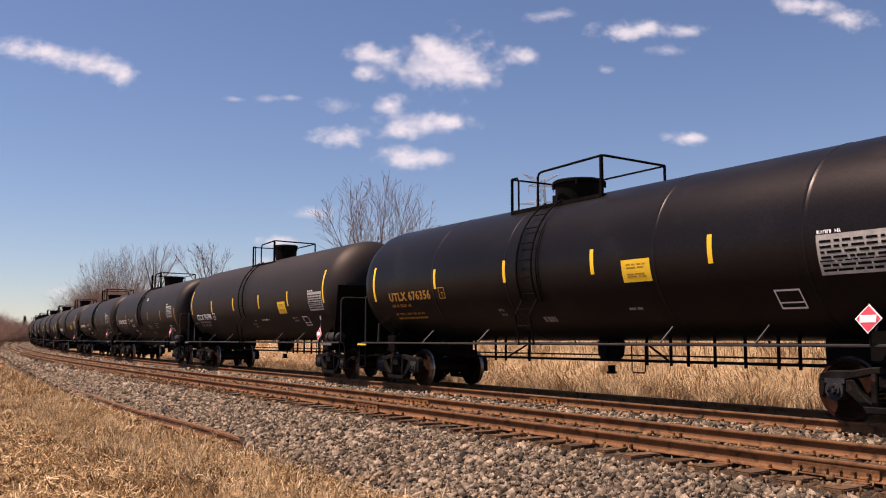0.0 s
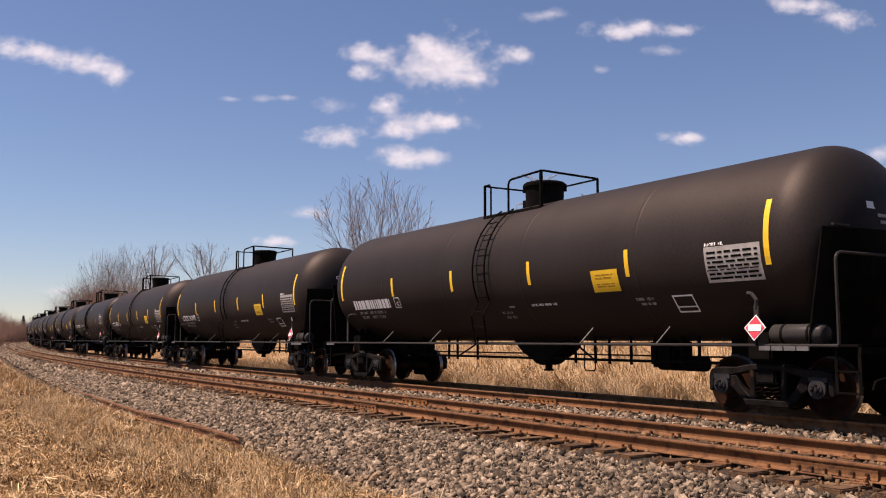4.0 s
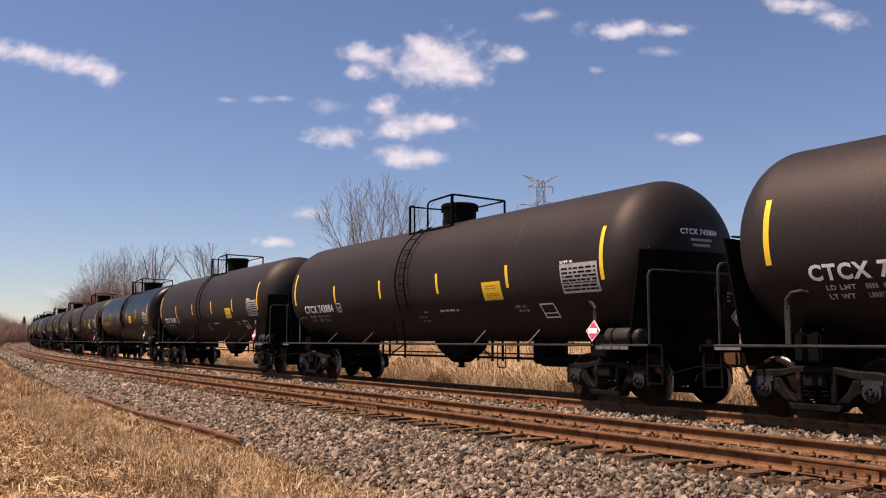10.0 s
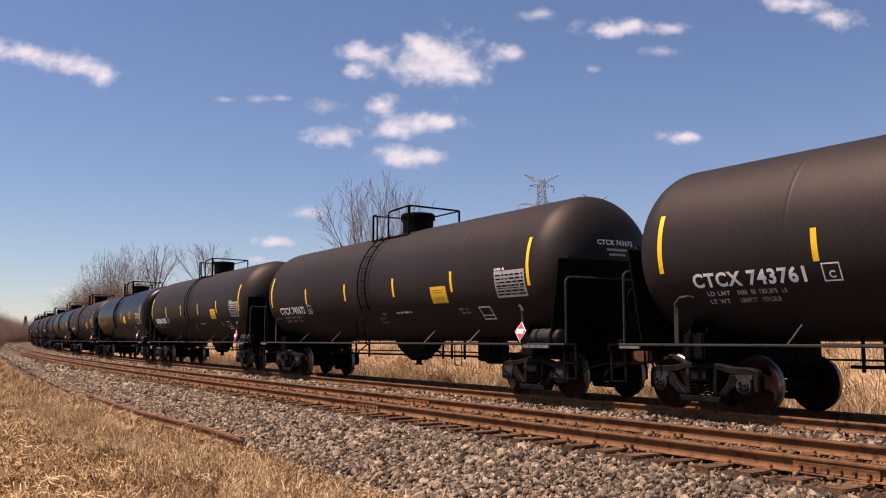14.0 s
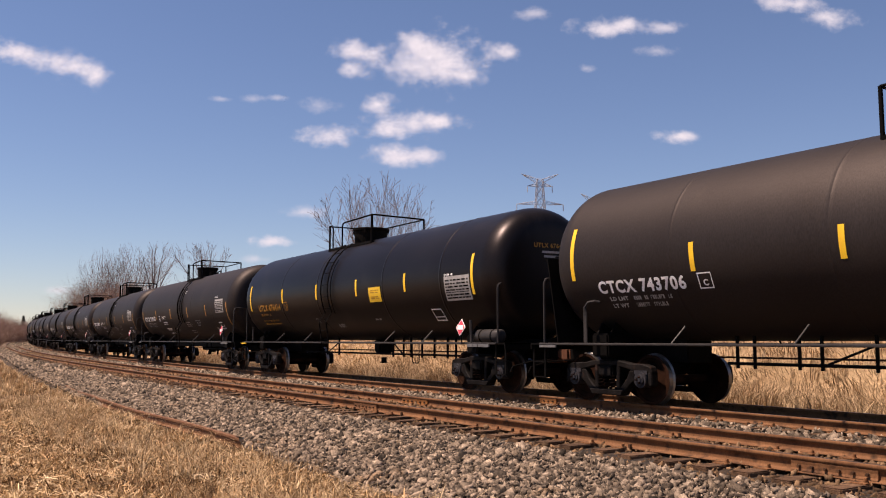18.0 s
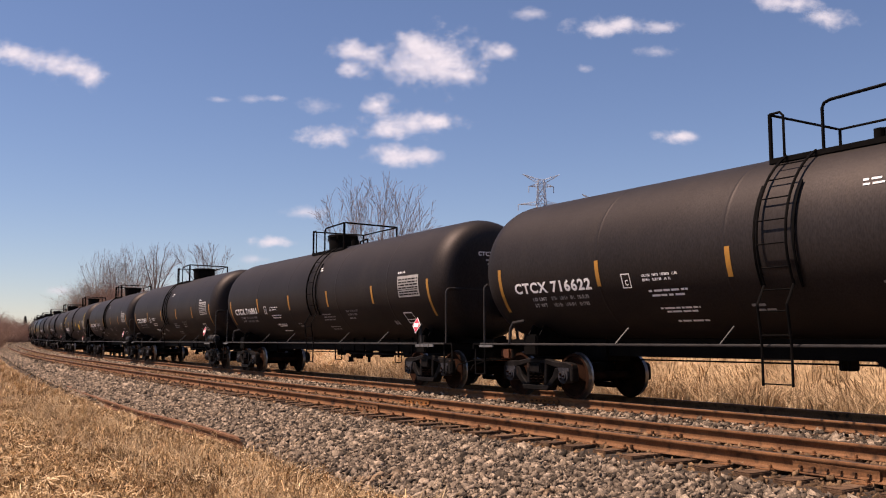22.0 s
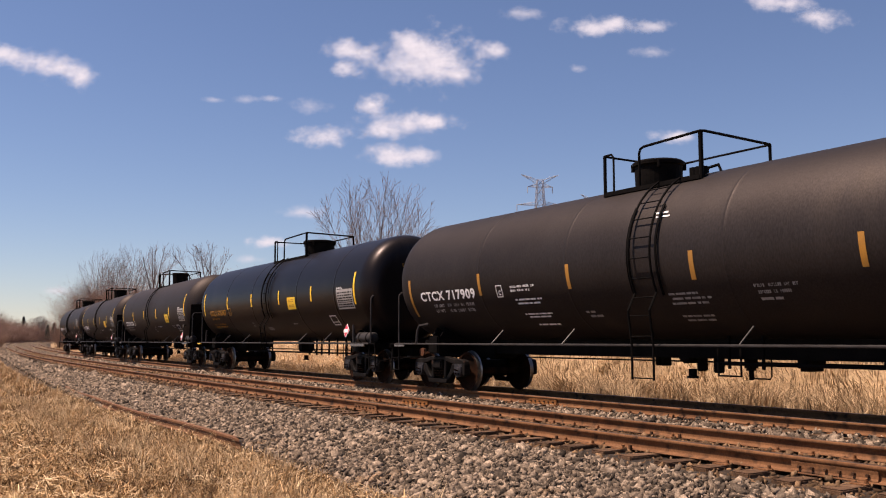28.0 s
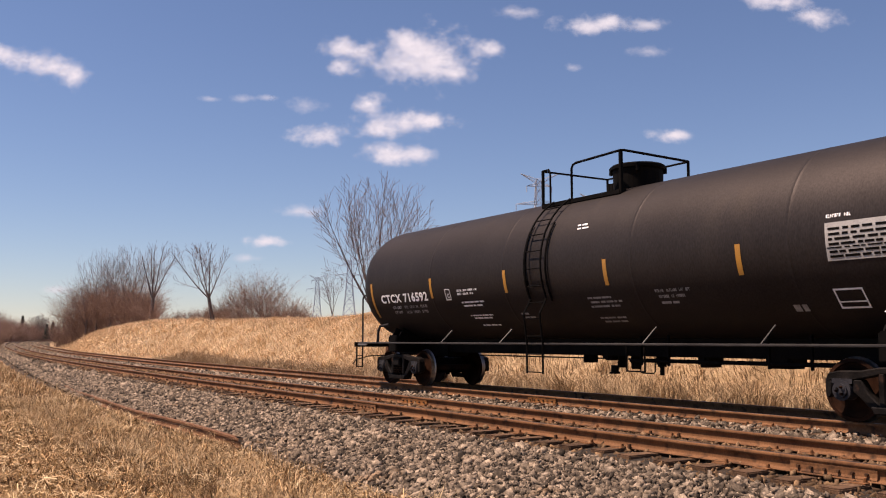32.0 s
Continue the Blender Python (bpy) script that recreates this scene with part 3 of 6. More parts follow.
def add_underframe(car, kind, sp, half):
    for sy in (-1, 1):
        bm = bmesh.new()
        tube(bm, [(-half + 0.75, sy * 1.46, 1.095), (half - 0.75, sy * 1.46, 1.095)], 0.024)
        part("safety_rail", bm, M_GREY, car, "thin grey horizontal side rail")
    struts = (-4.2, -1.8, 2.5, 5.0) if kind[0] == "1" else (-5.0, -2.6, 3.0, 5.0)
    for x in struts:
        bm = bmesh.new()
        rod(bm, (x, -1.46, 1.09), (x + 0.06, -1.16, 1.40), 0.018, seg=6)
        part("rail_strut", bm, M_GREY, car)
        bm = bmesh.new()
        rod(bm, (x, 1.46, 1.09), (x + 0.06, 1.16, 1.40), 0.018, seg=6)
        part("rail_strut", bm, M_BLACK, car)
    for sx in (-1, 1):
        bm = bmesh.new()
        box(bm, sx * (half - 0.35), sx * (half - 3.6), -0.33, 0.33, 0.76, 1.2, 0.02)
        part("draft_sill", bm, M_BLACK, car)
        bm = bmesh.new()
        box(bm, sx * (BOGIE_X - 0.22), sx * (BOGIE_X + 0.22), -1.25, 1.25, 0.86, 1.30, 0.03)
        for sy in (-1, 1):
            for x0 in (BOGIE_X - 0.2, BOGIE_X + 0.17):
                a = [bm.verts.new((sx * (x0 + e), sy * yy, zz)) for e in (0, 0.03) for yy, zz in ((0.30, 0.9), (1.2, 1.2), (1.0, 1.5), (0.6, 1.3))]
                bm.faces.new(a[:4]), bm.faces.new(a[4:][::-1])
                for k in range(4):
                    bm.faces.new((a[k], a[(k + 1) % 4], a[4 + (k + 1) % 4], a[4 + k]))
        bmesh.ops.recalc_face_normals(bm, faces=bm.faces[:])
        part("body_bolster", bm, M_BLACK, car)
    if kind[0] == "1":
        bm = bmesh.new()
        box(bm, -half + 3.55, half - 3.55, -0.28, 0.28, 0.86, 1.25, 0.02)
        part("centre_sill", bm, M_BLACK, car, "black centre sill under the tank")
    # bottom outlet in the middle
    bm = bmesh.new()
    lo = [(-0.9, 1.25), (-0.55, 0.93), (-0.05, 0.70), (0.08, 0.62), (0.38, 0.62), (0.5, 0.70), (1.0, 0.93), (1.25, 1.25)]
    if kind[0] != "7":
        lo = [(0.02, 1.2), (0.06, 0.84), (0.14, 0.76), (0.30, 0.76), (0.38, 0.84), (0.42, 1.2)]
    plate(bm, lo[::-1], 0.5)
    bmesh.ops.recalc_face_normals(bm, faces=bm.faces[:])
    bmesh.ops.bevel(bm, geom=bm.edges[:], offset=0.05, segments=2, affect="EDGES")
    outlet = part("bottom_outlet", bm, M_BLACK, car, "black bottom outlet chamber")
    bm = bmesh.new()
    rod(bm, (0.22, 0, 0.66), (0.22, 0, 0.52), 0.08, seg=12)
    rod(bm, (0.22, 0, 0.53), (0.22, 0, 0.49), 0.11, seg=12)
    part("outlet_cap", bm, M_BLACK, outlet)
    # brake pipe with hangers
    bm = bmesh.new()
    x0, x1 = (-4.6, 5.6) if kind[0] != "1" else (1.2, 5.6)
    tube(bm, [(x0, -0.5, 0.78), (x1, -0.5, 0.78)], 0.028)
    pipe = part("brake_pipe", bm, M_BLACK, car)
    xs = (-4.4, -4.05, -3.2, -2.8, -1.9, 1.75, 2.36, 2.78, 3.39, 4.04, 4.7, 5.1) if kind[0] != "1" else (1.5, 2.2, 4.4, 5.2)
    for x in xs:
        bm = bmesh.new()
        box(bm, x - 0.022, x + 0.022, -0.525, -0.475, 0.7, 1.25, 0.006)
        part("pipe_hanger", bm, M_BLACK, pipe)
    if kind[0] == "7":
        bm = bmesh.new()
        box(bm, 3.7, 4.3, -0.35, 0.25, 0.66, 1.2, 0.06)
        rod(bm, (3.7, 0, 0.74), (4.8, 0, 0.74), 0.14, seg=14)
        part("brake_valve", bm, M_BLACK, car)
    if kind[0] != "1":
        bm = bmesh.new()
        tube(bm, [(-5.7, 0.4, 0.86), (5.7, 0.4, 0.86)], 0.018, 6)
        part("train_line_pipe", bm, M_RUSTPIPE, car, "thin brown air pipe")
        for xa, xb in ((1.75, 2.36), (-1.9, -2.8)):
            bm = bmesh.new()
            rod(bm, (xa, -0.5, 1.1), (xb, -0.5, 0.76), 0.02)
            part("pipe_brace", bm, M_BLACK, pipe)
    else:
        for x, w, z0 in ((-0.62, 0.07, 0.70), (-0.46, 0.05, 0.70), (0.42, 0.07, 0.62), (0.80, 0.08, 0.60), (1.46, 0.16, 0.66), (2.62, 0.24, 0.68), (4.1, 0.5, 0.70)):
            bm = bmesh.new()
            box(bm, x, x + w, -0.12 if w < 0.2 else -0.25, 0.12 if w < 0.2 else 0.25, z0, 0.95, min(0.05, w / 4))
            if w == 0.16:
                rod(bm, (x + 0.08, 0, 0.68), (x + 0.08, 0, 0.50), 0.045, seg=10)
            part("brake_valve", bm, M_BLACK, car)
        bm = bmesh.new()
        tube(bm, [(-5.6, 0.55, 0.78), (5.6, 0.55, 0.78)], 0.017, 6)
        part("train_line_pipe", bm, M_BLACK, car)
        bm = bmesh.new()
        tube(bm, [(2.0, -1.35, 1.05), (2.0, -1.35, 0.62), (2.45, -1.35, 0.62), (2.45, -1.35, 1.05)], 0.02)
        part("side_step", bm, M_BLACK, car)


def add_ends(car, kind, sp, half):
    for sx in (-1, 1):
        xe = half - 0.42
        bm = bmesh.new()
        box(bm, sx * (xe - 0.72), sx * xe, -1.45, 1.45, 1.075, 1.115, 0.008)
        box(bm, sx * (xe - 0.05), sx * xe, -1.45, 1.45, 0.98, 1.115, 0.008)
        part("end_platform", bm, M_BLACK, car, "black end platform")
        bm = bmesh.new()
        rr = 0.12
        xh = sx * (xe - 0.38)
        pts = [(xh, -1.38, 1.1), (xh, -1.38, 2.42 - rr)] + [(xh, -1.38 + rr - rr * math.cos(a), 2.42 - rr + rr * math.sin(a)) for a in (0.4, 0.8, 1.2)]
        pts += [(xh, -1.38 + rr, 2.42), (xh, 1.38 - rr, 2.42)] + [(xh, 1.38 - rr + rr * math.sin(a), 2.42 - rr + rr * math.cos(a)) for a in (0.4, 0.8, 1.2)] + [(xh, 1.38, 2.42 - rr), (xh, 1.38, 1.1)]
        tube(bm, pts, 0.024)
        part("end_handrail", bm, M_GREY, car, "bent pipe handrail across the end")
        for sy in (-1, 1):
            bm = bmesh.new()
            for dx in (0.06, 0.42):
                box(bm, sx * (xe - dx) - 0.025, sx * (xe - dx) + 0.025, sy * 1.40 - 0.012, sy * 1.40 + 0.012, 0.42, 1.1)
            for z in (0.44, 0.74):
                box(bm, sx * (xe - 0.42), sx * (xe - 0.06), sy * 1.40 - 0.025, sy * 1.40 + 0.025, z - 0.012, z + 0.012)
            part("sill_step", bm, M_BLACK, car)
            bm = bmesh.new()
            xg = sx * (sp["barrel"] - 0.42)
            if kind[0] == "7":
                box(bm, xg - 0.05, xg + 0.05, sy * 1.46 - 0.012, sy * 1.46 + 0.012, 1.1, 1.70, 0.008)
                tube(bm, [(xg, sy * 1.46, 1.66), (xg + sx * 0.01, sy * 1.46, 1.78), (xg - sx * 0.08, sy * 1.45, 1.88), (xg - sx * 0.20, sy * 1.40, 1.90), (xg - sx * 0.26, sy * 1.32, 1.88)], 0.03, 6)
            elif kind[0] == "1":
                tube(bm, [(xg, sy * 1.46, 1.1), (xg - sx * 0.04, sy * 1.46, 1.42), (xg - sx * 0.10, sy * 1.44, 1.54), (xg - sx * 0.3, sy * 1.3, 1.58)], 0.036)
            else:
                tube(bm, [(xg, sy * 1.46, 1.1), (xg - sx * 0.04, sy * 1.46, 1.62)], 0.034)
            part("grab_post", bm, M_GREY, car)
        bm = bmesh.new()
        box(bm, sx * (half - 0.5), sx * (half - 0.02), -0.10, 0.10, 0.77, 0.97, 0.03)
        box(bm, sx * (half - 0.14), sx * (half + 0.10), -0.20, 0.02, 0.72, 1.02, 0.05)
        box(bm, sx * (half - 0.10), sx * (half - 0.02), 0.0, 0.19, 0.74, 1.0, 0.03)
        box(bm, sx * (half - 0.62), sx * (half - 0.42), -0.28, 0.28, 0.68, 1.05, 0.03)
        part("coupler", bm, M_COUPLER, car, "rusty brown knuckle coupler")
        bm = bmesh.new()
        tube(bm, [(sx * (half - 0.3), -0.15, 0.75), (sx * (half - 0.25), -0.9, 0.72), (sx * (half - 0.3), -1.35, 0.62), (sx * (half - 0.3), -1.42, 0.5)], 0.016, 5)
        part("uncoupling_lever", bm, M_BLACK, car)
        bm = bmesh.new()
        tube(bm, [(sx * (half - 0.3), 0.35, 0.8), (sx * (half - 0.12), 0.36, 0.5), (sx * (half + 0.0), 0.2, 0.42)], 0.025, 6)
        part("air_hose", bm, M_BLACK, car)
    # reservoir and grating at the leading end
    if kind not in ("1b", "1d"):
        bm = bmesh.new()
        lathe(bm, [(7.27, 0.0), (7.27, 0.12), (7.31, 0.15), (8.14, 0.15), (8.18, 0.12), (8.18, 0.0)], 20, "x", (0, -1.25, 1.26))
        res = part("air_reservoir", bm, M_GREY, car, "grey cylindrical air reservoir", True)
        for x in (7.5, 7.95):
            bm = bmesh.new()
            rod(bm, (x - 0.02, -1.25, 1.26), (x + 0.02, -1.25, 1.26), 0.158, seg=20)
            part("reservoir_strap", bm, M_BLACK, res)
    bm = bmesh.new()
    for k in range(4):
        box(bm, 7.2 + 0.22 * k, 7.4 + 0.22 * k, -1.52, -1.49, 1.02, 1.085)
    part("grating_edge", bm, M_GALV, car, "pale galvanised grating edge")
    bm = bmesh.new()
    box(bm, -8.45, -7.95, -1.52, -1.49, 1.03, 1.075)
    part("grating_edge", bm, M_GALV if kind[0] != "U" else M_YELLOW, car, "pale grating edge")
    # hand brake at the leading end
    bm = bmesh.new()
    bx = sp["barrel"] + sp["head"] + 0.12
    box(bm, bx, bx + 0.1, 0.05, 0.45, 1.75, 2.2, 0.03)
    rod(bm, (bx + 0.1, 0.25, 1.98), (bx + 0.2, 0.25, 1.98), 0.02)
    brake = part("hand_brake", bm, M_BLACK, car)
    bm = bmesh.new()
    tube(bm, [(bx + 0.2, 0.25 + 0.27 * math.cos(a), 1.98 + 0.27 * math.sin(a)) for a in np.linspace(0, 2 * math.pi, 25)], 0.016, 5)
    for a in (0.3, 2.4, 4.5):
        rod(bm, (bx + 0.2, 0.25, 1.98), (bx + 0.2, 0.25 + 0.27 * math.cos(a), 1.98 + 0.27 * math.sin(a)), 0.012, seg=5)
    part("brake_wheel", bm, M_BLACK, brake)
    if kind[0] == "7":
        # dark half-height shields in front of both heads
        for sx in (-1, 1):
            bm = bmesh.new()
            xs = sp["barrel"] + sp["head"] + 0.03
            grid = []
            for i in range(13):
                y = -1.42 + 2.84 * i / 12
                col = []
                for j in range(8):
                    z = 1.12 + 1.68 * j / 7
                    inside = math.hypot(y, z - sp["zc"]) < sp["radius"]
                    edge = 8.0 + 0.30 * j / 7
                    xx = max(edge, on_head(sp, y, z, 1, 0.06).x) if inside else edge
                    col.append(bm.verts.new((sx * xx, y, z)))
                grid.append(col)
            for i in range(12):
                for j in range(7):
                    bm.faces.new((grid[i][j], grid[i + 1][j], grid[i + 1][j + 1], grid[i][j + 1]))
            bmesh.ops.recalc_face_normals(bm, faces=bm.faces[:])
            bmesh.ops.solidify(bm, geom=bm.faces[:], thickness=0.025)
            part("head_shield", bm, M_BLACK, car, "black half-height steel head shield")
            bm = bmesh.new()
            box(bm, sx * 8.28, sx * 8.32, -1.2, -0.75, 2.83, 2.86)
            part("shield_rung", bm, M_GREY, car)
        bm = bmesh.new()
        for k, (w, z) in enumerate(((0.34, 2.12), (0.52, 2.04), (0.42, 1.98), (0.5, 1.90))):
            xf = max(8.0 + 0.30 * (z - 1.12) / 1.68, on_head(sp, 0.5, z, 1, 0.06).x) + 0.035
            box(bm, xf, xf + 0.003, 0.30, 0.30 + w, z, z + 0.035)
        tagged(part("shield_print", bm, M_DIMWHITE, car), kind="stuff")


def add_ladder(car, kind, sp):
    x0, x1 = sp["ladder"]
    r = sp["radius"] + 0.09
    path = [(-1.56, 1.07 if kind[0] != "1" else 0.50), (-1.56, 1.1), (-r - 0.03, 1.7)]
    for k in range(13):
        a = math.radians(-25 + 85 * k / 12)
        path.append((-r * math.cos(a), sp["zc"] + r * math.sin(a)))
    bm = bmesh.new()
    for x in (x0, x1):
        tube(bm, [(x, y, z) for y, z in path], 0.021, 6)
    lad = part("ladder", bm, M_BLACK, car, "black curved side ladder")
    bm = bmesh.new()
    tube(bm, [(x0 + 0.04, 1.56, 1.1), (x0 + 0.04, 1.56, 0.5), (x0 + 0.08, 1.56, 0.45), (x1 - 0.08, 1.56, 0.45), (x1 - 0.04, 1.56, 0.5), (x1 - 0.04, 1.56, 1.1)], 0.016, 5)
    part("stirrup_step", bm, M_BLACK, car)
    seglen = [0.0]
    for p0, p1 in zip(path, path[1:]):
        seglen.append(seglen[-1] + math.hypot(p1[0] - p0[0], p1[1] - p0[1]))
    d = 0.03
    while d < seglen[-1]:
        y = float(np.interp(d, seglen, [q[0] for q in path]))
        z = float(np.interp(d, seglen, [q[1] for q in path]))
        bm = bmesh.new()
        rod(bm, (x0, y, z), (x1, y, z), 0.012, seg=5)
        part("rung", bm, M_BLACK, lad)
        d += 0.36
    if kind[0] != "7":
        bm = bmesh.new()
        for x in (x0 - 0.09, x1 + 0.09):
            pts = []
            for k in range(9):
                a = math.radians(-28 + 62 * k / 8)
                pts.append((x, -(r - 0.05) * math.cos(a), sp["zc"] + (r - 0.05) * math.sin(a)))
            tube(bm, pts, 0.022 if kind[0] == "1" else 0.014, 5)
        part("ladder_stringer", bm, M_BLACK, lad)


def add_top(car, kind, sp):
    top = sp["zc"] + sp["radius"]
    cx, rad, tall = sp["dome"]
    bm = bmesh.new()
    lathe(bm, [(top - 0.12, 0.0), (top - 0.12, rad * 0.93), (top + tall * 0.75, rad * 0.97), (top + tall * 0.8, rad * 1.05), (top + tall * 0.93, rad * 1.06), (top + tall, rad * 0.97), (top + tall + 0.02, 0.0)], 32, "z", (cx, 0, 0))
    dome = part("dome_housing", bm, M_BLACK, car, "black valve housing on the tank top")
    for k in range(4):
        a = (k + 0.5) * math.pi / 2
        bm = bmesh.new()
        rod(bm, (cx + rad * 1.03 * math.cos(a), rad * 1.03 * math.sin(a), top + tall * 0.6), (cx + rad * 1.03 * math.cos(a), rad * 1.03 * math.sin(a), top + tall * 0.92), 0.035, seg=6)
        part("dome_latch", bm, M_BLACK, dome)
    x0, x1 = sp["deck"]
    zd = 4.05
    bm = bmesh.new()
    box(bm, x0 - 0.03, x0 + 0.03, -0.75, 0.75, zd - 0.05, zd + 0.03)
    deck = part("walkway", bm, M_BLACK, car, "black grated top walkway")
    for y in (-0.78, 0.78):
        bm = bmesh.new()
        box(bm, x0, x1, y - 0.03, y + 0.03, zd - 0.06, zd + 0.03, 0.008)
        part("side_bar", bm, M_BLACK, deck)
    bm = bmesh.new()
    box(bm, x1 - 0.03, x1 + 0.03, -0.75, 0.75, zd - 0.05, zd + 0.03)
    part("side_bar", bm, M_BLACK, deck)
    for y in (-0.68, -0.58, -0.48, 0.48, 0.58, 0.68):
        bm = bmesh.new()
        box(bm, x0, x1, y - 0.02, y + 0.02, zd + 0.005, zd + 0.03)
        part("slat", bm, M_BLACK, deck)
    for x in (x0 + 0.1, (x0 + x1) / 2, x1 - 0.1):
        bm = bmesh.new()
        box(bm, x - 0.03, x + 0.03, -0.78, -0.72, zd - 0.35, zd)
        part("deck_leg", bm, M_BLACK, deck)
    zr, far_y = 4.82, {"U": 1.0, "1": 1.1, "7": 0.86}[kind[0]]
    for x, y, thick in ((x0, -0.76, 0.034), (x0, far_y, 0.026), (x1, -0.76, 0.042), (x1, far_y, 0.03)):
        bm = bmesh.new()
        rod(bm, (x, y, zd - 0.05), (x, y, zr), thick, seg=8)
        part("rail_post", bm, M_BLACK, car)
    xg = (x0 + 0.25, x0 + 0.95)                  # the gap at the ladder
    bm = bmesh.new()
    tube(bm, [(x0, -0.76, zr), (xg[0] - 0.06, -0.76, zr), (xg[0], -0.76, zr - 0.07), (xg[0], -0.76, zd)], 0.022)
    part("handrail", bm, M_BLACK, car)
    bm = bmesh.new()
    tube(bm, [(xg[1], -0.76, zd), (xg[1], -0.76, zr - 0.10), (xg[1] + 0.04, -0.76, zr - 0.03), (xg[1] + 0.14, -0.76, zr), (x1, -0.76, zr + 0.03), (x1 + 0.03, -0.7, zr + 0.03), (x1, far_y, zr)], 0.026)
    part("handrail", bm, M_BLACK, car)
    bm = bmesh.new()
    tube(bm, [(x0, -0.76, zr - 0.01), (x0, far_y, zr - 0.01)], 0.022)
    tube(bm, [(x0, far_y, zr - 0.01), (x1, far_y, zr - 0.01)], 0.022)
    part("handrail", bm, M_BLACK, car)
    bm = bmesh.new()
    side = 1 if kind == "1b" else -1
    vx = cx + side * (rad + 0.35)
    rod(bm, (vx, 0.1, top - 0.02), (vx, 0.1, top + 0.22), 0.1, seg=12)
    rod(bm, (vx + 0.35, -0.1, top - 0.02), (vx + 0.35, -0.1, top + 0.16), 0.13, seg=12)
    tube(bm, [(vx - 0.1, 0.3, top), (vx - 0.1, 0.3, top + 0.2), (vx + 0.4, 0.3, top + 0.24), (vx + 0.5, 0.3, top)], 0.03)
    part("top_valve", bm, M_BLACK, car)


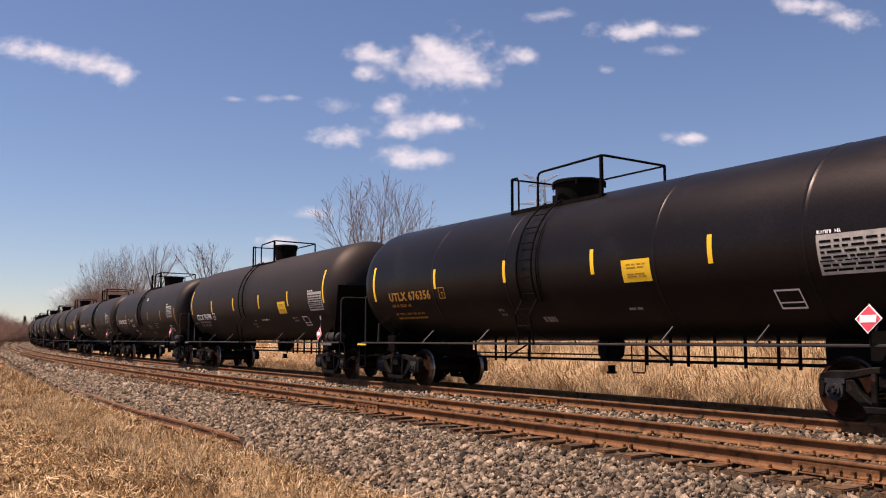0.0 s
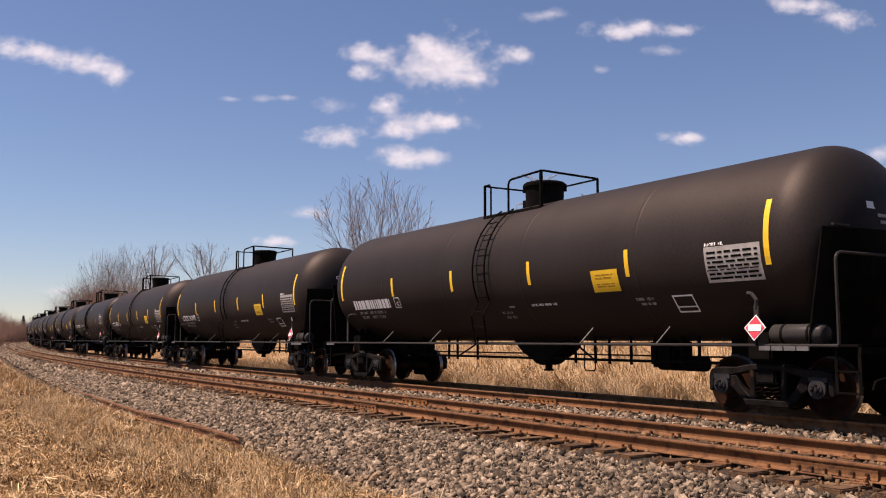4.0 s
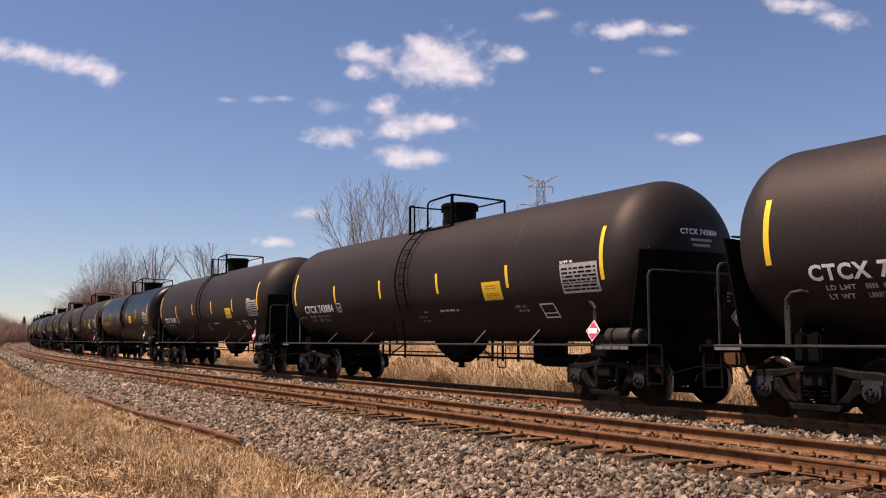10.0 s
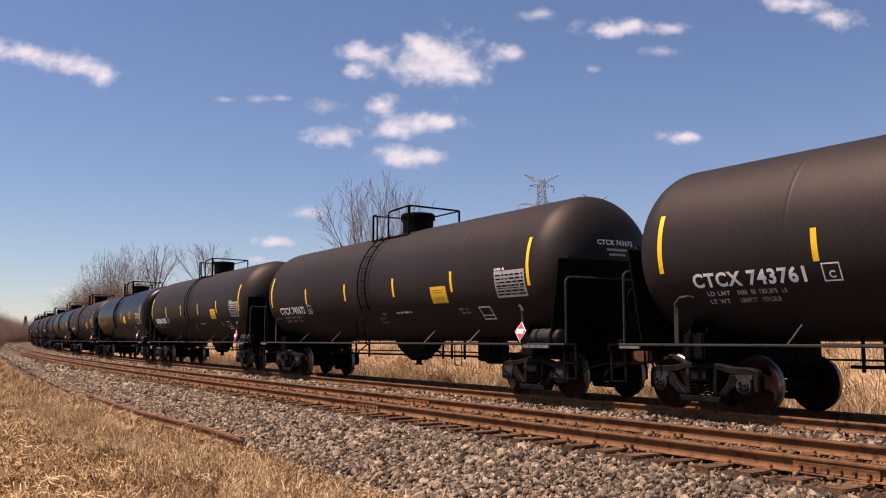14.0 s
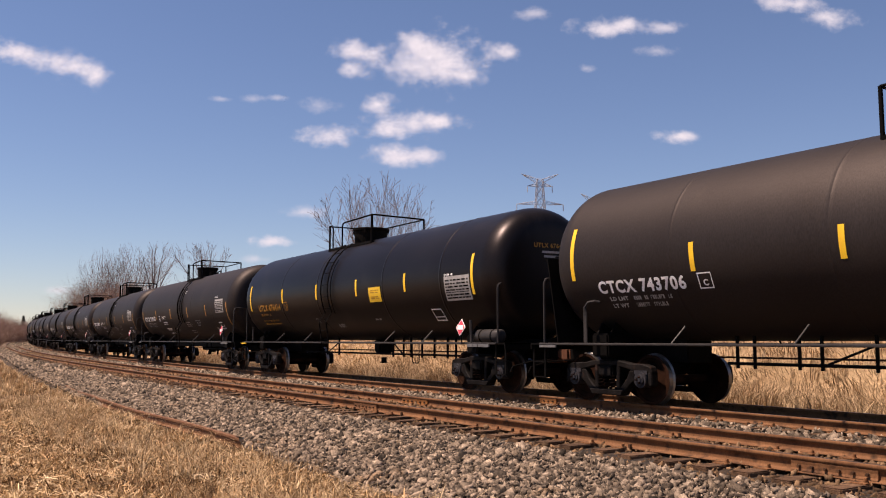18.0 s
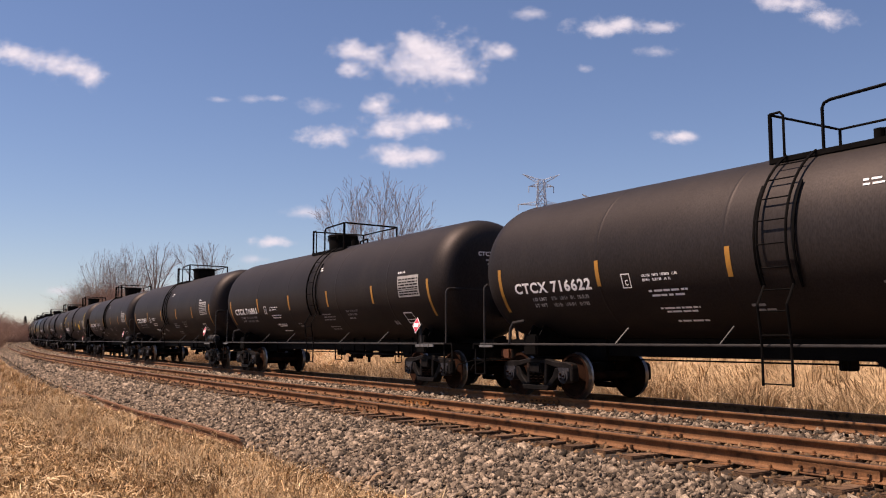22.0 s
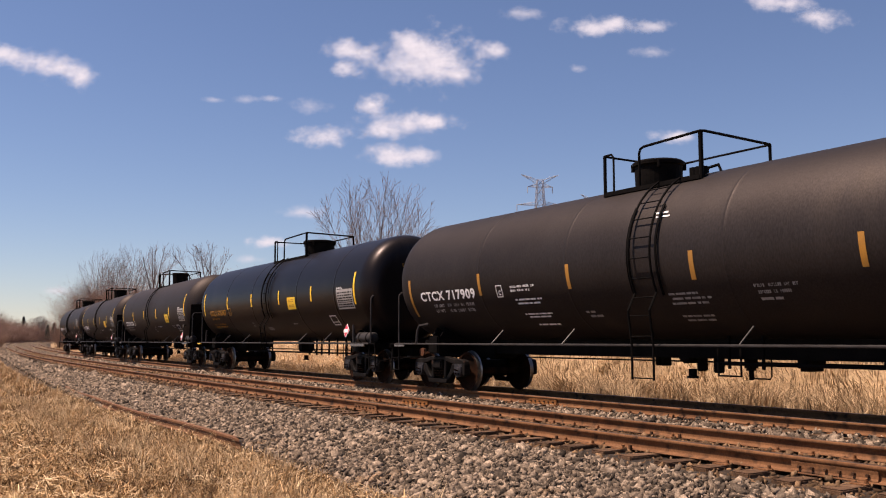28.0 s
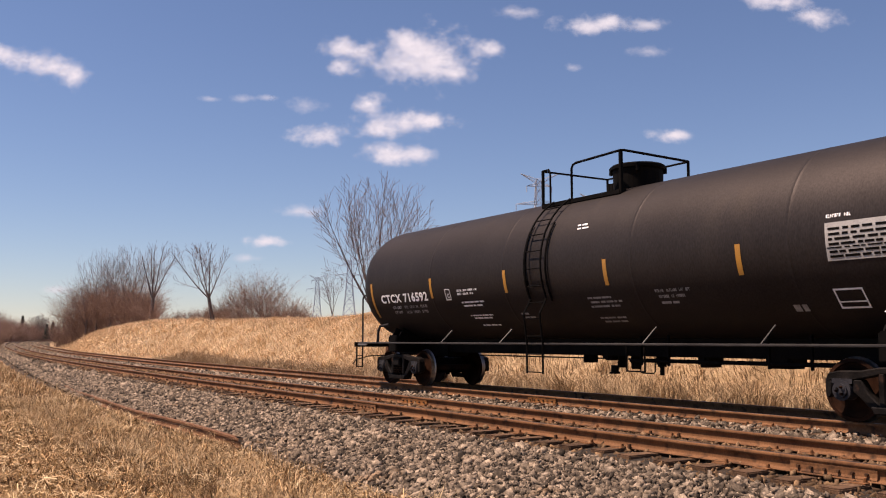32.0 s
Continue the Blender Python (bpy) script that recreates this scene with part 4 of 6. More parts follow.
def add_markings(car, kind, sp):
    k1 = kind[0] == "1"
    shift = sp.get("shift", 0.0)
    for i, x in enumerate(sp["strips"]):
        x += shift
        if i in (0, 5):
            z0, z1 = (1.78, 2.68) if k1 else (2.2, 3.12) if kind[0] == "U" else (2.30, 3.30)
        else:
            z0, z1 = (2.18, 2.66) if k1 else (2.40, 2.87) if kind[0] == "U" else (2.30, 2.78)
        part("reflector_strip", patch(sp, x - 0.05, x + 0.05, z0, z1, nz=8), M_AMBER if k1 else M_YELLOW, car, "yellow reflective strip")
    # data panel with rows of small print
    px0, px1, pz0, pz1 = (6.22, 7.32, 2.28, 2.82) if k1 else (6.2, 7.3, 2.09, 2.66)
    px0, px1 = px0 + shift * 1.4, px1 + shift * 1.4
    panel = part("data_panel", patch(sp, px0, px1, pz0, pz1, 0.006), M_PANEL, car, "dusty white data panel with small dark print")
    rows = [(px0 + 0.05, px1 - 0.05, pz0 + (pz1 - pz0) * q, 0.035) for q in (0.08, 0.2, 0.40, 0.53, 0.66, 0.8)] + [(px0 + 0.02, px1 - 0.02, pz0 + (pz1 - pz0) * 0.32, 0.02)]
    tagged(part("small_print", bars(sp, rows, 0.010), M_BLACK, panel), kind="stuff")
    bm = bars(sp, [(px0 + 0.02, px0 + 0.42, pz1 + (0.07 if k1 else 0.015), 0.05)], 0.007)
    tagged(part("panel_heading", bm, M_WHITE, panel), kind="stuff")
    # framed square with a cross line
    bx0, bx1, bz0, bz1 = (6.16, 6.62, 1.62, 1.90) if k1 else (5.30, 5.76, 1.64, 1.93)
    bx0, bx1 = bx0 + shift, bx1 + shift
    sq = part("framed_square", frame_box(sp, bx0, bx1, bz0, bz1, 0.026), M_WHITE, car, "white outlined stencil square")
    bm = bars(sp, [((bx0 + bx1) / 2 - 0.01, (bx0 + bx1) / 2 + 0.02, bz0 + 0.06, bz1 - bz0 - 0.1)])
    part("stencil_bar", bm, M_WHITE, sq)
    bm = bmesh.new()
    bm.faces.new([bm.verts.new(on_tank(sp, u, w, 0.014)) for u, w in ((bx0, bz0 + 0.085), (bx1, bz0 + 0.085), (bx1, bz0 + 0.105), (bx0, bz0 + 0.105))])
    part("stencil_bar", bm, M_WHITE, sq)
    # small framed letter C beside the number
    cx0, cx1, cz0, cz1 = (-3.98, -3.76, 2.11, 2.37) if k1 else (-4.16, -3.9, 2.16, 2.43) if kind[0] == "U" else (-4.36, -4.07, 2.01, 2.27)
    mk = M_LETTER_Y if kind[0] == "U" else M_WHITE
    small = part("framed_letter", frame_box(sp, cx0, cx1, cz0, cz1, 0.02), mk, car, "small outlined stencil box")
    part("stencil_letter", letters("T" if kind[0] == "U" else "C", lambda u, w: on_tank(sp, cx0 + (cx1 - cx0) * (0.32 + 0.36 * u), cz0 + (cz1 - cz0) * (0.18 + 0.4 * w), 0.01)), mk, small)
    # lines of small writing
    dim = M_DIMWHITE
    if k1:
        sets = [("white_stencil", [(-6.1, -4.9, 1.98, 0.07), (-6.1, -4.95, 1.85, 0.07)], dim), ("stencil_block", [(-3.47, -2.6, 2.29, 0.045), (-3.47, -2.75, 2.21, 0.045)], M_WHITE), ("stencil_block", [(-3.4, -2.5, 2.02, 0.035), (-3.35, -2.6, 1.94, 0.035), (-3.3, -2.4, 1.72, 0.03), (-3.2, -2.5, 1.66, 0.03), (-3.1, -2.4, 1.5, 0.03)], M_WHITE),
                ("stencil_block", [(0.95, 1.6, 1.95, 0.035), (1.0, 1.85, 1.87, 0.035), (0.95, 1.75, 1.79, 0.035), (1.0, 1.7, 1.58, 0.03), (1.05, 1.7, 1.51, 0.03)], dim),
                ("stencil_block", [(-1.36, -1.1, 1.71, 0.04), (-1.3, -0.95, 1.63, 0.04)], dim), ("stencil_block", [(2.75, 3.6, 2.0, 0.05), (2.8, 3.4, 1.9, 0.05), (2.8, 3.2, 1.8, 0.04)], dim),
                ("stencil_block", [(0.72, 1.0, 3.38, 0.032), (0.74, 1.06, 3.31, 0.028)], M_WHITE), ("stencil_block", [(5.38, 5.62, 1.6, 0.1)], dim)]
    elif kind[0] == "7":
        sets = [("white_stencil", [(-5.95, -5.0, 1.89, 0.07), (-5.95, -5.1, 1.77, 0.07)], dim), ("stencil_block", [(1.35, 2.2, 1.87, 0.045)], M_WHITE),
                ("stencil_block", [(4.42, 4.95, 1.87, 0.05), (4.5, 4.9, 1.79, 0.04)], dim), ("stencil_block", [(0.55, 0.75, 1.86, 0.04), (0.2, 0.65, 1.74, 0.05), (0.25, 0.6, 1.64, 0.05)], dim)]
    else:
        sets = [("yellow_stencil", [(-6.62, -5.65, 2.02, 0.07), (-6.6, -5.15, 1.82, 0.05), (-6.6, -5.1, 1.72, 0.04)], M_LETTER_Y), ("stencil_block", [(-1.98, -1.7, 1.8, 0.05), (-1.95, -1.75, 1.7, 0.05)], dim),
                ("stencil_block", [(2.05, 2.4, 1.72, 0.04)], dim), ("stencil_block", [(-0.6, -0.2, 1.55, 0.1)], dim)]
    if kind[0] != "U":
        wx, wz = (-6.7, 1.98) if k1 else (-6.55, 1.89)
        for body, length, dz in (("LD LMT", 0.46, 0.0), ("LT WT", 0.40, -0.125)):
            part("weight_lettering", letters(body, lambda u, w: on_tank(sp, wx + length * u, wz + dz + 0.07 * w, 0.009)), M_WORN, car)
    for name, rows, m in sets:
        tagged(part(name, bars(sp, rows), m, car), kind="stuff")
    if not k1:
        yx0, yx1, yz0, yz1 = (2.19, 2.9, 2.2, 2.6) if kind[0] == "U" else (3.42, 4.14, 2.06, 2.46)
        plac = part("yellow_placard", patch(sp, yx0, yx1, yz0, yz1, 0.008), M_LEMON, car, "square yellow placard with print")
        w = yx1 - yx0
        bm = bars(sp, [(yx0 + 0.12, yx1 - 0.12, yz0 + q, 0.022) for q in (0.30, 0.245, 0.13, 0.085)], 0.011)
        part("placard_print", bm, M_LETTER_Y, plac)
    # hazard diamond on its holder at the leading end of the side, and one on the head
    dx, dz = (7.27, 1.55) if k1 else (6.95, 1.46) if kind[0] == "U" else (7.15, 1.36)
    for base, nrm in (((dx + shift, -1.53, dz), "side"), ((sp["barrel"] + sp["head"] + 0.10, 0.85, 1.62), "end")):
        bx, by, bz = base
        def slab(c, e):
            """A thin plate of outline c, e in front of the holder; the one on the side leans back a little."""
            bm = bmesh.new()
            ring = []
            for f in (e, e - 0.004):
                ring.append([bm.verts.new((bx + u, by - f + 0.16 * w, bz + w) if nrm == "side" else (bx + f, by + u, bz + w)) for u, w in c])
            vs, back = ring
            bm.faces.new(vs)
            bm.faces.new(back[::-1])
            for i in range(4):
                bm.faces.new((vs[i - 1], vs[i], back[i], back[i - 1]))
            bmesh.ops.recalc_face_normals(bm, faces=bm.faces[:])
            return bm

        def dia(q):
            return [(0, -q), (q, 0), (0, q), (-q, 0)]

        d = part("hazard_placard", slab(dia(0.20), 0.0), M_WHITE, car, "red and white hazard diamond")
        part("placard_face", slab(dia(0.175), 0.007), M_RED, d)
        part("placard_number_bar", slab([(-0.12, -0.05), (0.12, -0.05), (0.12, 0.05), (-0.12, 0.05)], 0.014), M_WHITE, d)
        bm = bmesh.new()
        if nrm == "side":
            rod(bm, (bx, by + 0.025, 1.09), (bx, by + 0.025, bz), 0.015, seg=5)
        else:
            rod(bm, (bx - 0.02, by, 1.09), (bx - 0.02, by, bz), 0.015, seg=5)
        part("placard_holder", bm, M_BLACK, d)


def add_number(car, kind, number):
    """The car's own lettering: reporting mark and number on the side and on the leading head."""
    sp = SPEC[kind]
    m = M_LETTER_Y if kind[0] == "U" else M_WHITE
    x0, x1, z0, z1 = (-6.66, -4.58, 2.17, 2.40) if kind[0] == "U" else (-7.2, -4.82, 2.13, 2.36) if kind[0] == "1" else (-6.76, -4.64, 2.02, 2.26)
    if number:
        bm = letters(("UTLX " if kind[0] == "U" else "CTCX ") + number, lambda u, w: on_tank(sp, x0 + (x1 - x0) * u, z0 + (z1 - z0) * w, 0.01))
    else:
        bm = bars(sp, [(x0, x1, z0, z1 - z0)], 0.008)
    part("side_lettering", bm, m, car, "yellow stencilled car number" if kind[0] == "U" else "white stencilled car number")
    hz = 3.24 if kind[0] != "7" else 3.12
    if number:
        bm = letters(("UTLX " if kind[0] == "U" else "CTCX ") + number, lambda u, w: on_head(sp, -0.47 + 0.95 * u, hz + 0.11 * w, 1, 0.01))
    else:
        bm = bmesh.new()
        bm.faces.new([bm.verts.new(on_head(sp, y, z, 1, 0.02)) for y, z in ((-0.47, hz), (0.48, hz), (0.48, hz + 0.11), (-0.47, hz + 0.11))])
    part("head_lettering", bm, m, car)
    bm = bmesh.new()
    for y, wdt, z in ((-0.25, 0.55, hz - 0.12), (-0.2, 0.45, hz - 0.22)):
        bm.faces.new([bm.verts.new(on_head(sp, yy, zz, 1, 0.014)) for yy, zz in ((y, z), (y + wdt, z), (y + wdt, z + 0.05), (y, z + 0.05))])
    tagged(part("head_small_print", bm, M_PANEL, car), kind="stuff")


KINDS = "Ub 7d 1f 1d 7 7 7 1f 7 7 7 7 U 7b 7 7 Ub 7b Ub 1b 1b 1e 1b 1c 1c 7 1 1b U 7d 7c 1".split()
NUMBERS = ("676356 743798 716525 716545 - 743895 743745 717873 743613 743879 743884 743563 676370 743761 743672 - "
           "676412 743706 676414 717947 717809 716622 716861 717837 717862 - 717874 717909 676307 743724 743860 716592").split()
CENTRES = [0.0]
for k0, k1 in zip(KINDS, KINDS[1:]):
    CENTRES.append(CENTRES[-1] + (SPEC[k0]["length"] + SPEC[k1]["length"]) / 2)


for i, slack in ((10, 0.08), (11, 0.07)):       # slack in the couplers
    CENTRES[i] -= slack


def rolled(t):
    """Metres that the train has rolled by t."""
    return ((1.2246e-4 * t - 6.999e-3) * t + 17.95736) * t - 13.9715


def car_pose(c):
    """Pose of a car whose middle is at arc length c of the far track: its two bogies stand on the rails."""
    ax, ay = on_far(c + BOGIE_X)
    bx, by = on_far(c - BOGIE_X)
    az, bz = float(np.interp(c + BOGIE_X, FAR_S, CLIMB)), float(np.interp(c - BOGIE_X, FAR_S, CLIMB))
    tilt = Matrix.Rotation(-math.atan2(bz - az, 2 * BOGIE_X), 4, "Y")
    return Matrix.Translation(((ax + bx) / 2, (ay + by) / 2, (az + bz) / 2)) @ Matrix.Rotation(math.atan2(by - ay, bx - ax), 4, "Z") @ tilt


CARS = []
FIRST = {}
for i, kind in enumerate(KINDS):
    m = car_pose(CENTRES[i] - rolled(0))
    if kind not in FIRST:
        FIRST[kind] = build_car(kind)
        FIRST[kind].matrix_basis = m
        CARS.append(FIRST[kind])
    else:
        CARS.append(copy_thing(FIRST[kind], m))
for car, kind, number in zip(CARS, KINDS, NUMBERS):
    add_number(car, kind, "" if number == "-" else number)
def child_named(car, name):
    return next(ob for ob in car.children if ob.name.split(".")[0] == name)


# these two cars have open pipework and a small outlet
for car in (CARS[1], CARS[29]):
    for ob in list(car.children):
        if ob.name.split(".")[0] == "brake_valve":
            bpy.data.objects.remove(ob)
    child_named(car, "bottom_outlet").data = child_named(FIRST["U"], "bottom_outlet").data


# ---- loose pieces of the place: joint bars, a loose rail
def joint_bars():
    """Bolted fishplates on the near side of the rails, and the small gaps between rail ends."""
    for s0, s1, o, track, m in ((15.05, 16.0, -0.7525, near_track, M_RAIL), (15.7, 16.75, 0.7525, near_track, M_ORANGE), (14.6, 15.55, SPACING - 0.7525, far_track, M_ORANGE),
                                (5.0, 5.95, -0.7525, near_track, M_RAIL)):
        bm = bmesh.new()
        ring = []
        for s in np.linspace(s0, s1, 4):
            row = []
            for a, b in ((-0.012, -0.05), (-0.036, -0.055), (-0.032, -0.085), (-0.036, -0.125), (-0.05, -0.147), (-0.012, -0.145)):
                x, y = on_near(s, o + a)
                row.append(bm.verts.new((float(x), float(y), b)))
            ring.append(row)
        for r0, r1 in zip(ring, ring[1:]):
            for k in range(6):
                bm.faces.new((r0[k], r0[(k + 1) % 6], r1[(k + 1) % 6], r1[k]))
        bm.faces.new(ring[0]), bm.faces.new(ring[-1][::-1])
        bmesh.ops.recalc_face_normals(bm, faces=bm.faces[:])
        jb = part("joint_bar", bm, m, track, "bolted joint bar on the rail")
        for s in np.linspace(s0 + 0.1, s1 - 0.1, 6):
            x, y = on_near(s, o - 0.034)
            x2, y2 = on_near(s, o - 0.065)
            bm = bmesh.new()
            rod(bm, (float(x), float(y), -0.1), (float(x2), float(y2), -0.1), 0.017, seg=6)
            part("joint_bolt", bm, M_SPIKE, jb)


joint_bars()


M_CUT_AND_LIT = mat("fresh_cut_and_sunlit_steel", (0.5, 0.43, 0.34), 0.6, base2=(0.38, 0.3, 0.22), scale=20, fine=0.1)


M_LOOSERAIL = mat("old_loose_rail_rust", (0.115, 0.05, 0.023), 0.8, base2=(0.175, 0.085, 0.04), scale=4, fine=0.2, fine_scale=50, spec=0.2)


def loose_rail(s0, s1, o0, o1, z, label):
    """A cut length of rusty rail half sunk in the stones."""
    th = thing("loose_rail", label, "rail")
    n = 24
    bm = bmesh.new()
    rings = []
    for k in range(n):
        s, o = s0 + (s1 - s0) * k / (n - 1), o0 + (o1 - o0) * k / (n - 1)
        x, y = on_near(s, o)
        hx, hy = float(np.interp(s, ARC, NORM_X)), float(np.interp(s, ARC, NORM_Y))
        rings.append([bm.verts.new((float(x) + hx * a, float(y) + hy * a, z + b + 0.02 * math.sin(k * 0.3))) for a, b in RAIL_PROFILE])
    for r0, r1 in zip(rings, rings[1:]):
        for k in range(len(r0)):
            bm.faces.new((r0[k], r0[(k + 1) % len(r0)], r1[(k + 1) % len(r0)], r1[k]))
    bm.faces.new(rings[0]), bm.faces.new(rings[-1][::-1])
    bmesh.ops.recalc_face_normals(bm, faces=bm.faces[:])
    part("rail_body", bm, M_LOOSERAIL, th, "rust-brown rail sunk in stones")
    bm = bmesh.new()
    x, y = on_near(s0 - 0.004, o0)
    hx, hy = float(np.interp(s0, ARC, NORM_X)), float(np.interp(s0, ARC, NORM_Y))
    bm.faces.new([bm.verts.new((float(x) + hx * a, float(y) + hy * a, z + b)) for a, b in RAIL_PROFILE])
    bmesh.ops.solidify(bm, geom=bm.faces[:], thickness=0.004)
    part("cut_end", bm, M_CUT_AND_LIT, th, "pale cut rail end")
    # pale plate on the head: sunlight at the rail's end, put into colour
    bm = bmesh.new()
    low = [on_near(s0 + f, o0 + a) for f, a in ((0, -0.034), (0, 0.034), (0.22, 0.03), (0.27, -0.02))]
    bm.faces.new([bm.verts.new((float(x), float(y), z + 0.003)) for x, y in low])
    bmesh.ops.solidify(bm, geom=bm.faces[:], thickness=0.006)
    part("worn_head", bm, M_CUT_AND_LIT, th, "pale patch for the sunlit rail head")
    return th


loose_rail(13.6, 24.2, -3.92, -3.92, -0.35, "rusty cut rail lying along the edge of the ballast")
loose_rail(24.8, 34.0, -3.76, -3.40, -0.43, "rusty rail half buried in dry grass")

# ---- clouds: thin far sheets that drift with the wind, sunlight put in as glow
M_CLOUD = bpy.data.materials.new("glowing_cloud")
M_CLOUD.use_nodes = True


def cloud_material():
    nt = M_CLOUD.node_tree
    nd, ln = nt.nodes, nt.links.new
    nd.remove(nd["Principled BSDF"])
    tc, oi = nd.new("ShaderNodeTexCoord"), nd.new("ShaderNodeObjectInfo")
    # soft round mask of the sheet
    ln_len = nd.new("ShaderNodeVectorMath")
    ln_len.operation = "LENGTH"
    ln(tc.outputs["Object"], ln_len.inputs[0])
    # billows in world size, moved along with each puff
    off = nd.new("ShaderNodeVectorMath")
    off.operation = "ADD"
    mul = nd.new("ShaderNodeVectorMath")
    mul.operation = "SCALE"
    mul.inputs[3].default_value = 37.0
    ln(oi.outputs["Random"], mul.inputs[0])
    size = nd.new("ShaderNodeVectorMath")        # the puff's own width and height, kept in its object colour
    size.operation = "MULTIPLY"
    ln(tc.outputs["Object"], size.inputs[0])
    ln(oi.outputs["Color"], size.inputs[1])
    ln(size.outputs[0], off.inputs[0])
    ln(mul.outputs[0], off.inputs[1])
    n1 = nd.new("ShaderNodeTexNoise")
    n1.inputs["Scale"].default_value, n1.inputs["Detail"].default_value, n1.inputs["Roughness"].default_value = 1.7, 9.0, 0.55
    ln(off.outputs[0], n1.inputs["Vector"])
    dens = nd.new("ShaderNodeMath")          # 1 - r + 1.5 * (noise - 0.5)
    dens.operation = "MULTIPLY_ADD"
    dens.inputs[1].default_value, dens.inputs[2].default_value = 1.6, -0.17
    ln(n1.outputs[0], dens.inputs[0])
    sub = nd.new("ShaderNodeMath")
    sub.operation = "SUBTRACT"
    ln(dens.outputs[0], sub.inputs[0])
    ln(ln_len.outputs["Value"], sub.inputs[1])
    ramp = nd.new("ShaderNodeMapRange")
    ramp.interpolation_type = "SMOOTHSTEP"
    ramp.inputs[1].default_value, ramp.inputs[2].default_value, ramp.inputs[4].default_value = -0.2, 0.9, 0.97
    ln(sub.outputs[0], ramp.inputs[0])
    em, tr, mx = nd.new("ShaderNodeEmission"), nd.new("ShaderNodeBsdfTransparent"), nd.new("ShaderNodeMixShader")
    em.inputs[0].default_value, em.inputs[1].default_value = (1.0, 0.965, 0.945, 1), 0.56
    thin = nd.new("ShaderNodeMath")
    thin.operation = "MULTIPLY"
    ln(ramp.outputs[0], thin.inputs[0])
    ln(oi.outputs["Alpha"], thin.inputs[1])
    ln(thin.outputs[0], mx.inputs[0])
    ln(tr.outputs[0], mx.inputs[1])
    ln(em.outputs[0], mx.inputs[2])
    ln(mx.outputs[0], nd["Material Output"].inputs[0])


cloud_material()
PUFF = fast_mesh("puff", [(-1.4, 0, -1.4), (1.4, 0, -1.4), (1.4, 0, 1.4), (-1.4, 0, 1.4)], [(0, 1, 2, 3)], M_CLOUD)
FOCAL = 784 / math.tan(radians(52.54) / 2)


def sky_point(u, v, dist):
    """A point far off in the direction (u, v): steps of 1/1568 of the lens's width, from its upper left corner."""
    d = Vector(((u - 784) / FOCAL, 1.0, (441 - v) / FOCAL))
    d.rotate(Euler((radians(CAM_PITCH), 0, 0)))
    return Vector((0, 0, EYE_Z)) + d.normalized() * dist


# middle of each cloud at the start and the end, and its puffs: sideways, up, half width, half height (in thousandths of the distance)
CLOUDS = [
    ((112, 106), (28, 108), [(-78, 22, 80, 24), (-30, 10, 80, 24), (20, -2, 82, 26), (66, -12, 66, 32), (94, -30, 38, 26)]),
    ((745, 110), (705, 100), [(40, 0, 122, 72), (74, -10, 84, 54), (22, 22, 66, 36), (10, -16, 74, 40), (104, -34, 50, 24), (-76, 8, 78, 34), (-100, 14, 46, 24), (-90, -24, 42, 24)]),
    ((730, 222), (696, 220), [(20, 2, 118, 32), (66, 6, 70, 28), (-10, -8, 90, 28), (-40, 36, 46, 26), (-128, -22, 76, 28)]),
    ((735, 282), (710, 276), [(0, 0, 88, 28), (-20, 8, 60, 26), (30, 2, 50, 20)]),
    ((465, 176), (425, 176), [(8, 0, 40, 12), (50, 2, 26, 9), (-45, 0, 30, 8)]),
    ((597, 188), (545, 188), [(0, 0, 46, 22)]),
    ((1115, 56), (1050, 45), [(0, 0, 96, 26), (30, 4, 60, 24), (95, 0, 50, 18)]),
    ((918, 97), (860, 84), [(0, 0, 44, 24), (20, -6, 36, 20)]),
    ((1432, 12), (1380, 4), [(0, 0, 80, 22), (-20, 4, 60, 18)]),
    ((1507, 36), (1455, 33), [(0, 0, 72, 28)]),
    ((1217, 245), (1192, 240), [(0, 0, 62, 16), (14, 2, 40, 15)]),
    ((555, 378), (537, 375), [(0, 0, 60, 16), (-8, 0, 40, 14)]),
    ((490, 428), (472, 428), [(0, 0, 62, 17), (6, -2, 44, 14)]),
    ((1070, 124), (1015, 120), [(0, 0, 26, 12)]),
    ((1568, 272), (1530, 266), [(0, 0, 40, 20)]),
    ((470, 462), (440, 458), [(0, 0, 36, 12)]),
    ((110, 516), (105, 514), [(0, 0, 36, 10)]),
    ((990, 25), (905, 20), [(0, 0, 40, 14)]),
    ((1180, 88), (1150, 90), [(0, 0, 56, 15)]),
    ((960, 30), (930, 24), [(0, 0, 40, 14)]),
]
CLOUD_THINGS = []
for k, (a, b, puffs) in enumerate(CLOUDS):
    dist = 3600 + 25 * k
    cl = thing("cloud", "small white fair-weather cloud drifting in the blue sky", "cloud", "drifting clouds")
    CLOUD_THINGS.append((cl, sky_point(*a, dist), sky_point(*b, dist)))
    for j, (dx, dz, w, hgt) in enumerate(puffs):
        pf = new("puff", PUFF)
        pf.parent = cl
        pf.matrix_parent_inverse = Matrix.Translation((dx * dist / 1600, -j * 3.0, dz * dist / 1600)) @ Matrix.Diagonal((w * dist / 1600, 1, hgt * dist / 1600, 1))
        pf.visible_shadow = False
        pf.color = (w / 52, 1, hgt / 40, 1 if w > 60 or len(puffs) > 1 and hgt > 22 else 0.75 if hgt > 16 else 0.5)
        if k in (4, 5):
            pf.color[3] = 0.42


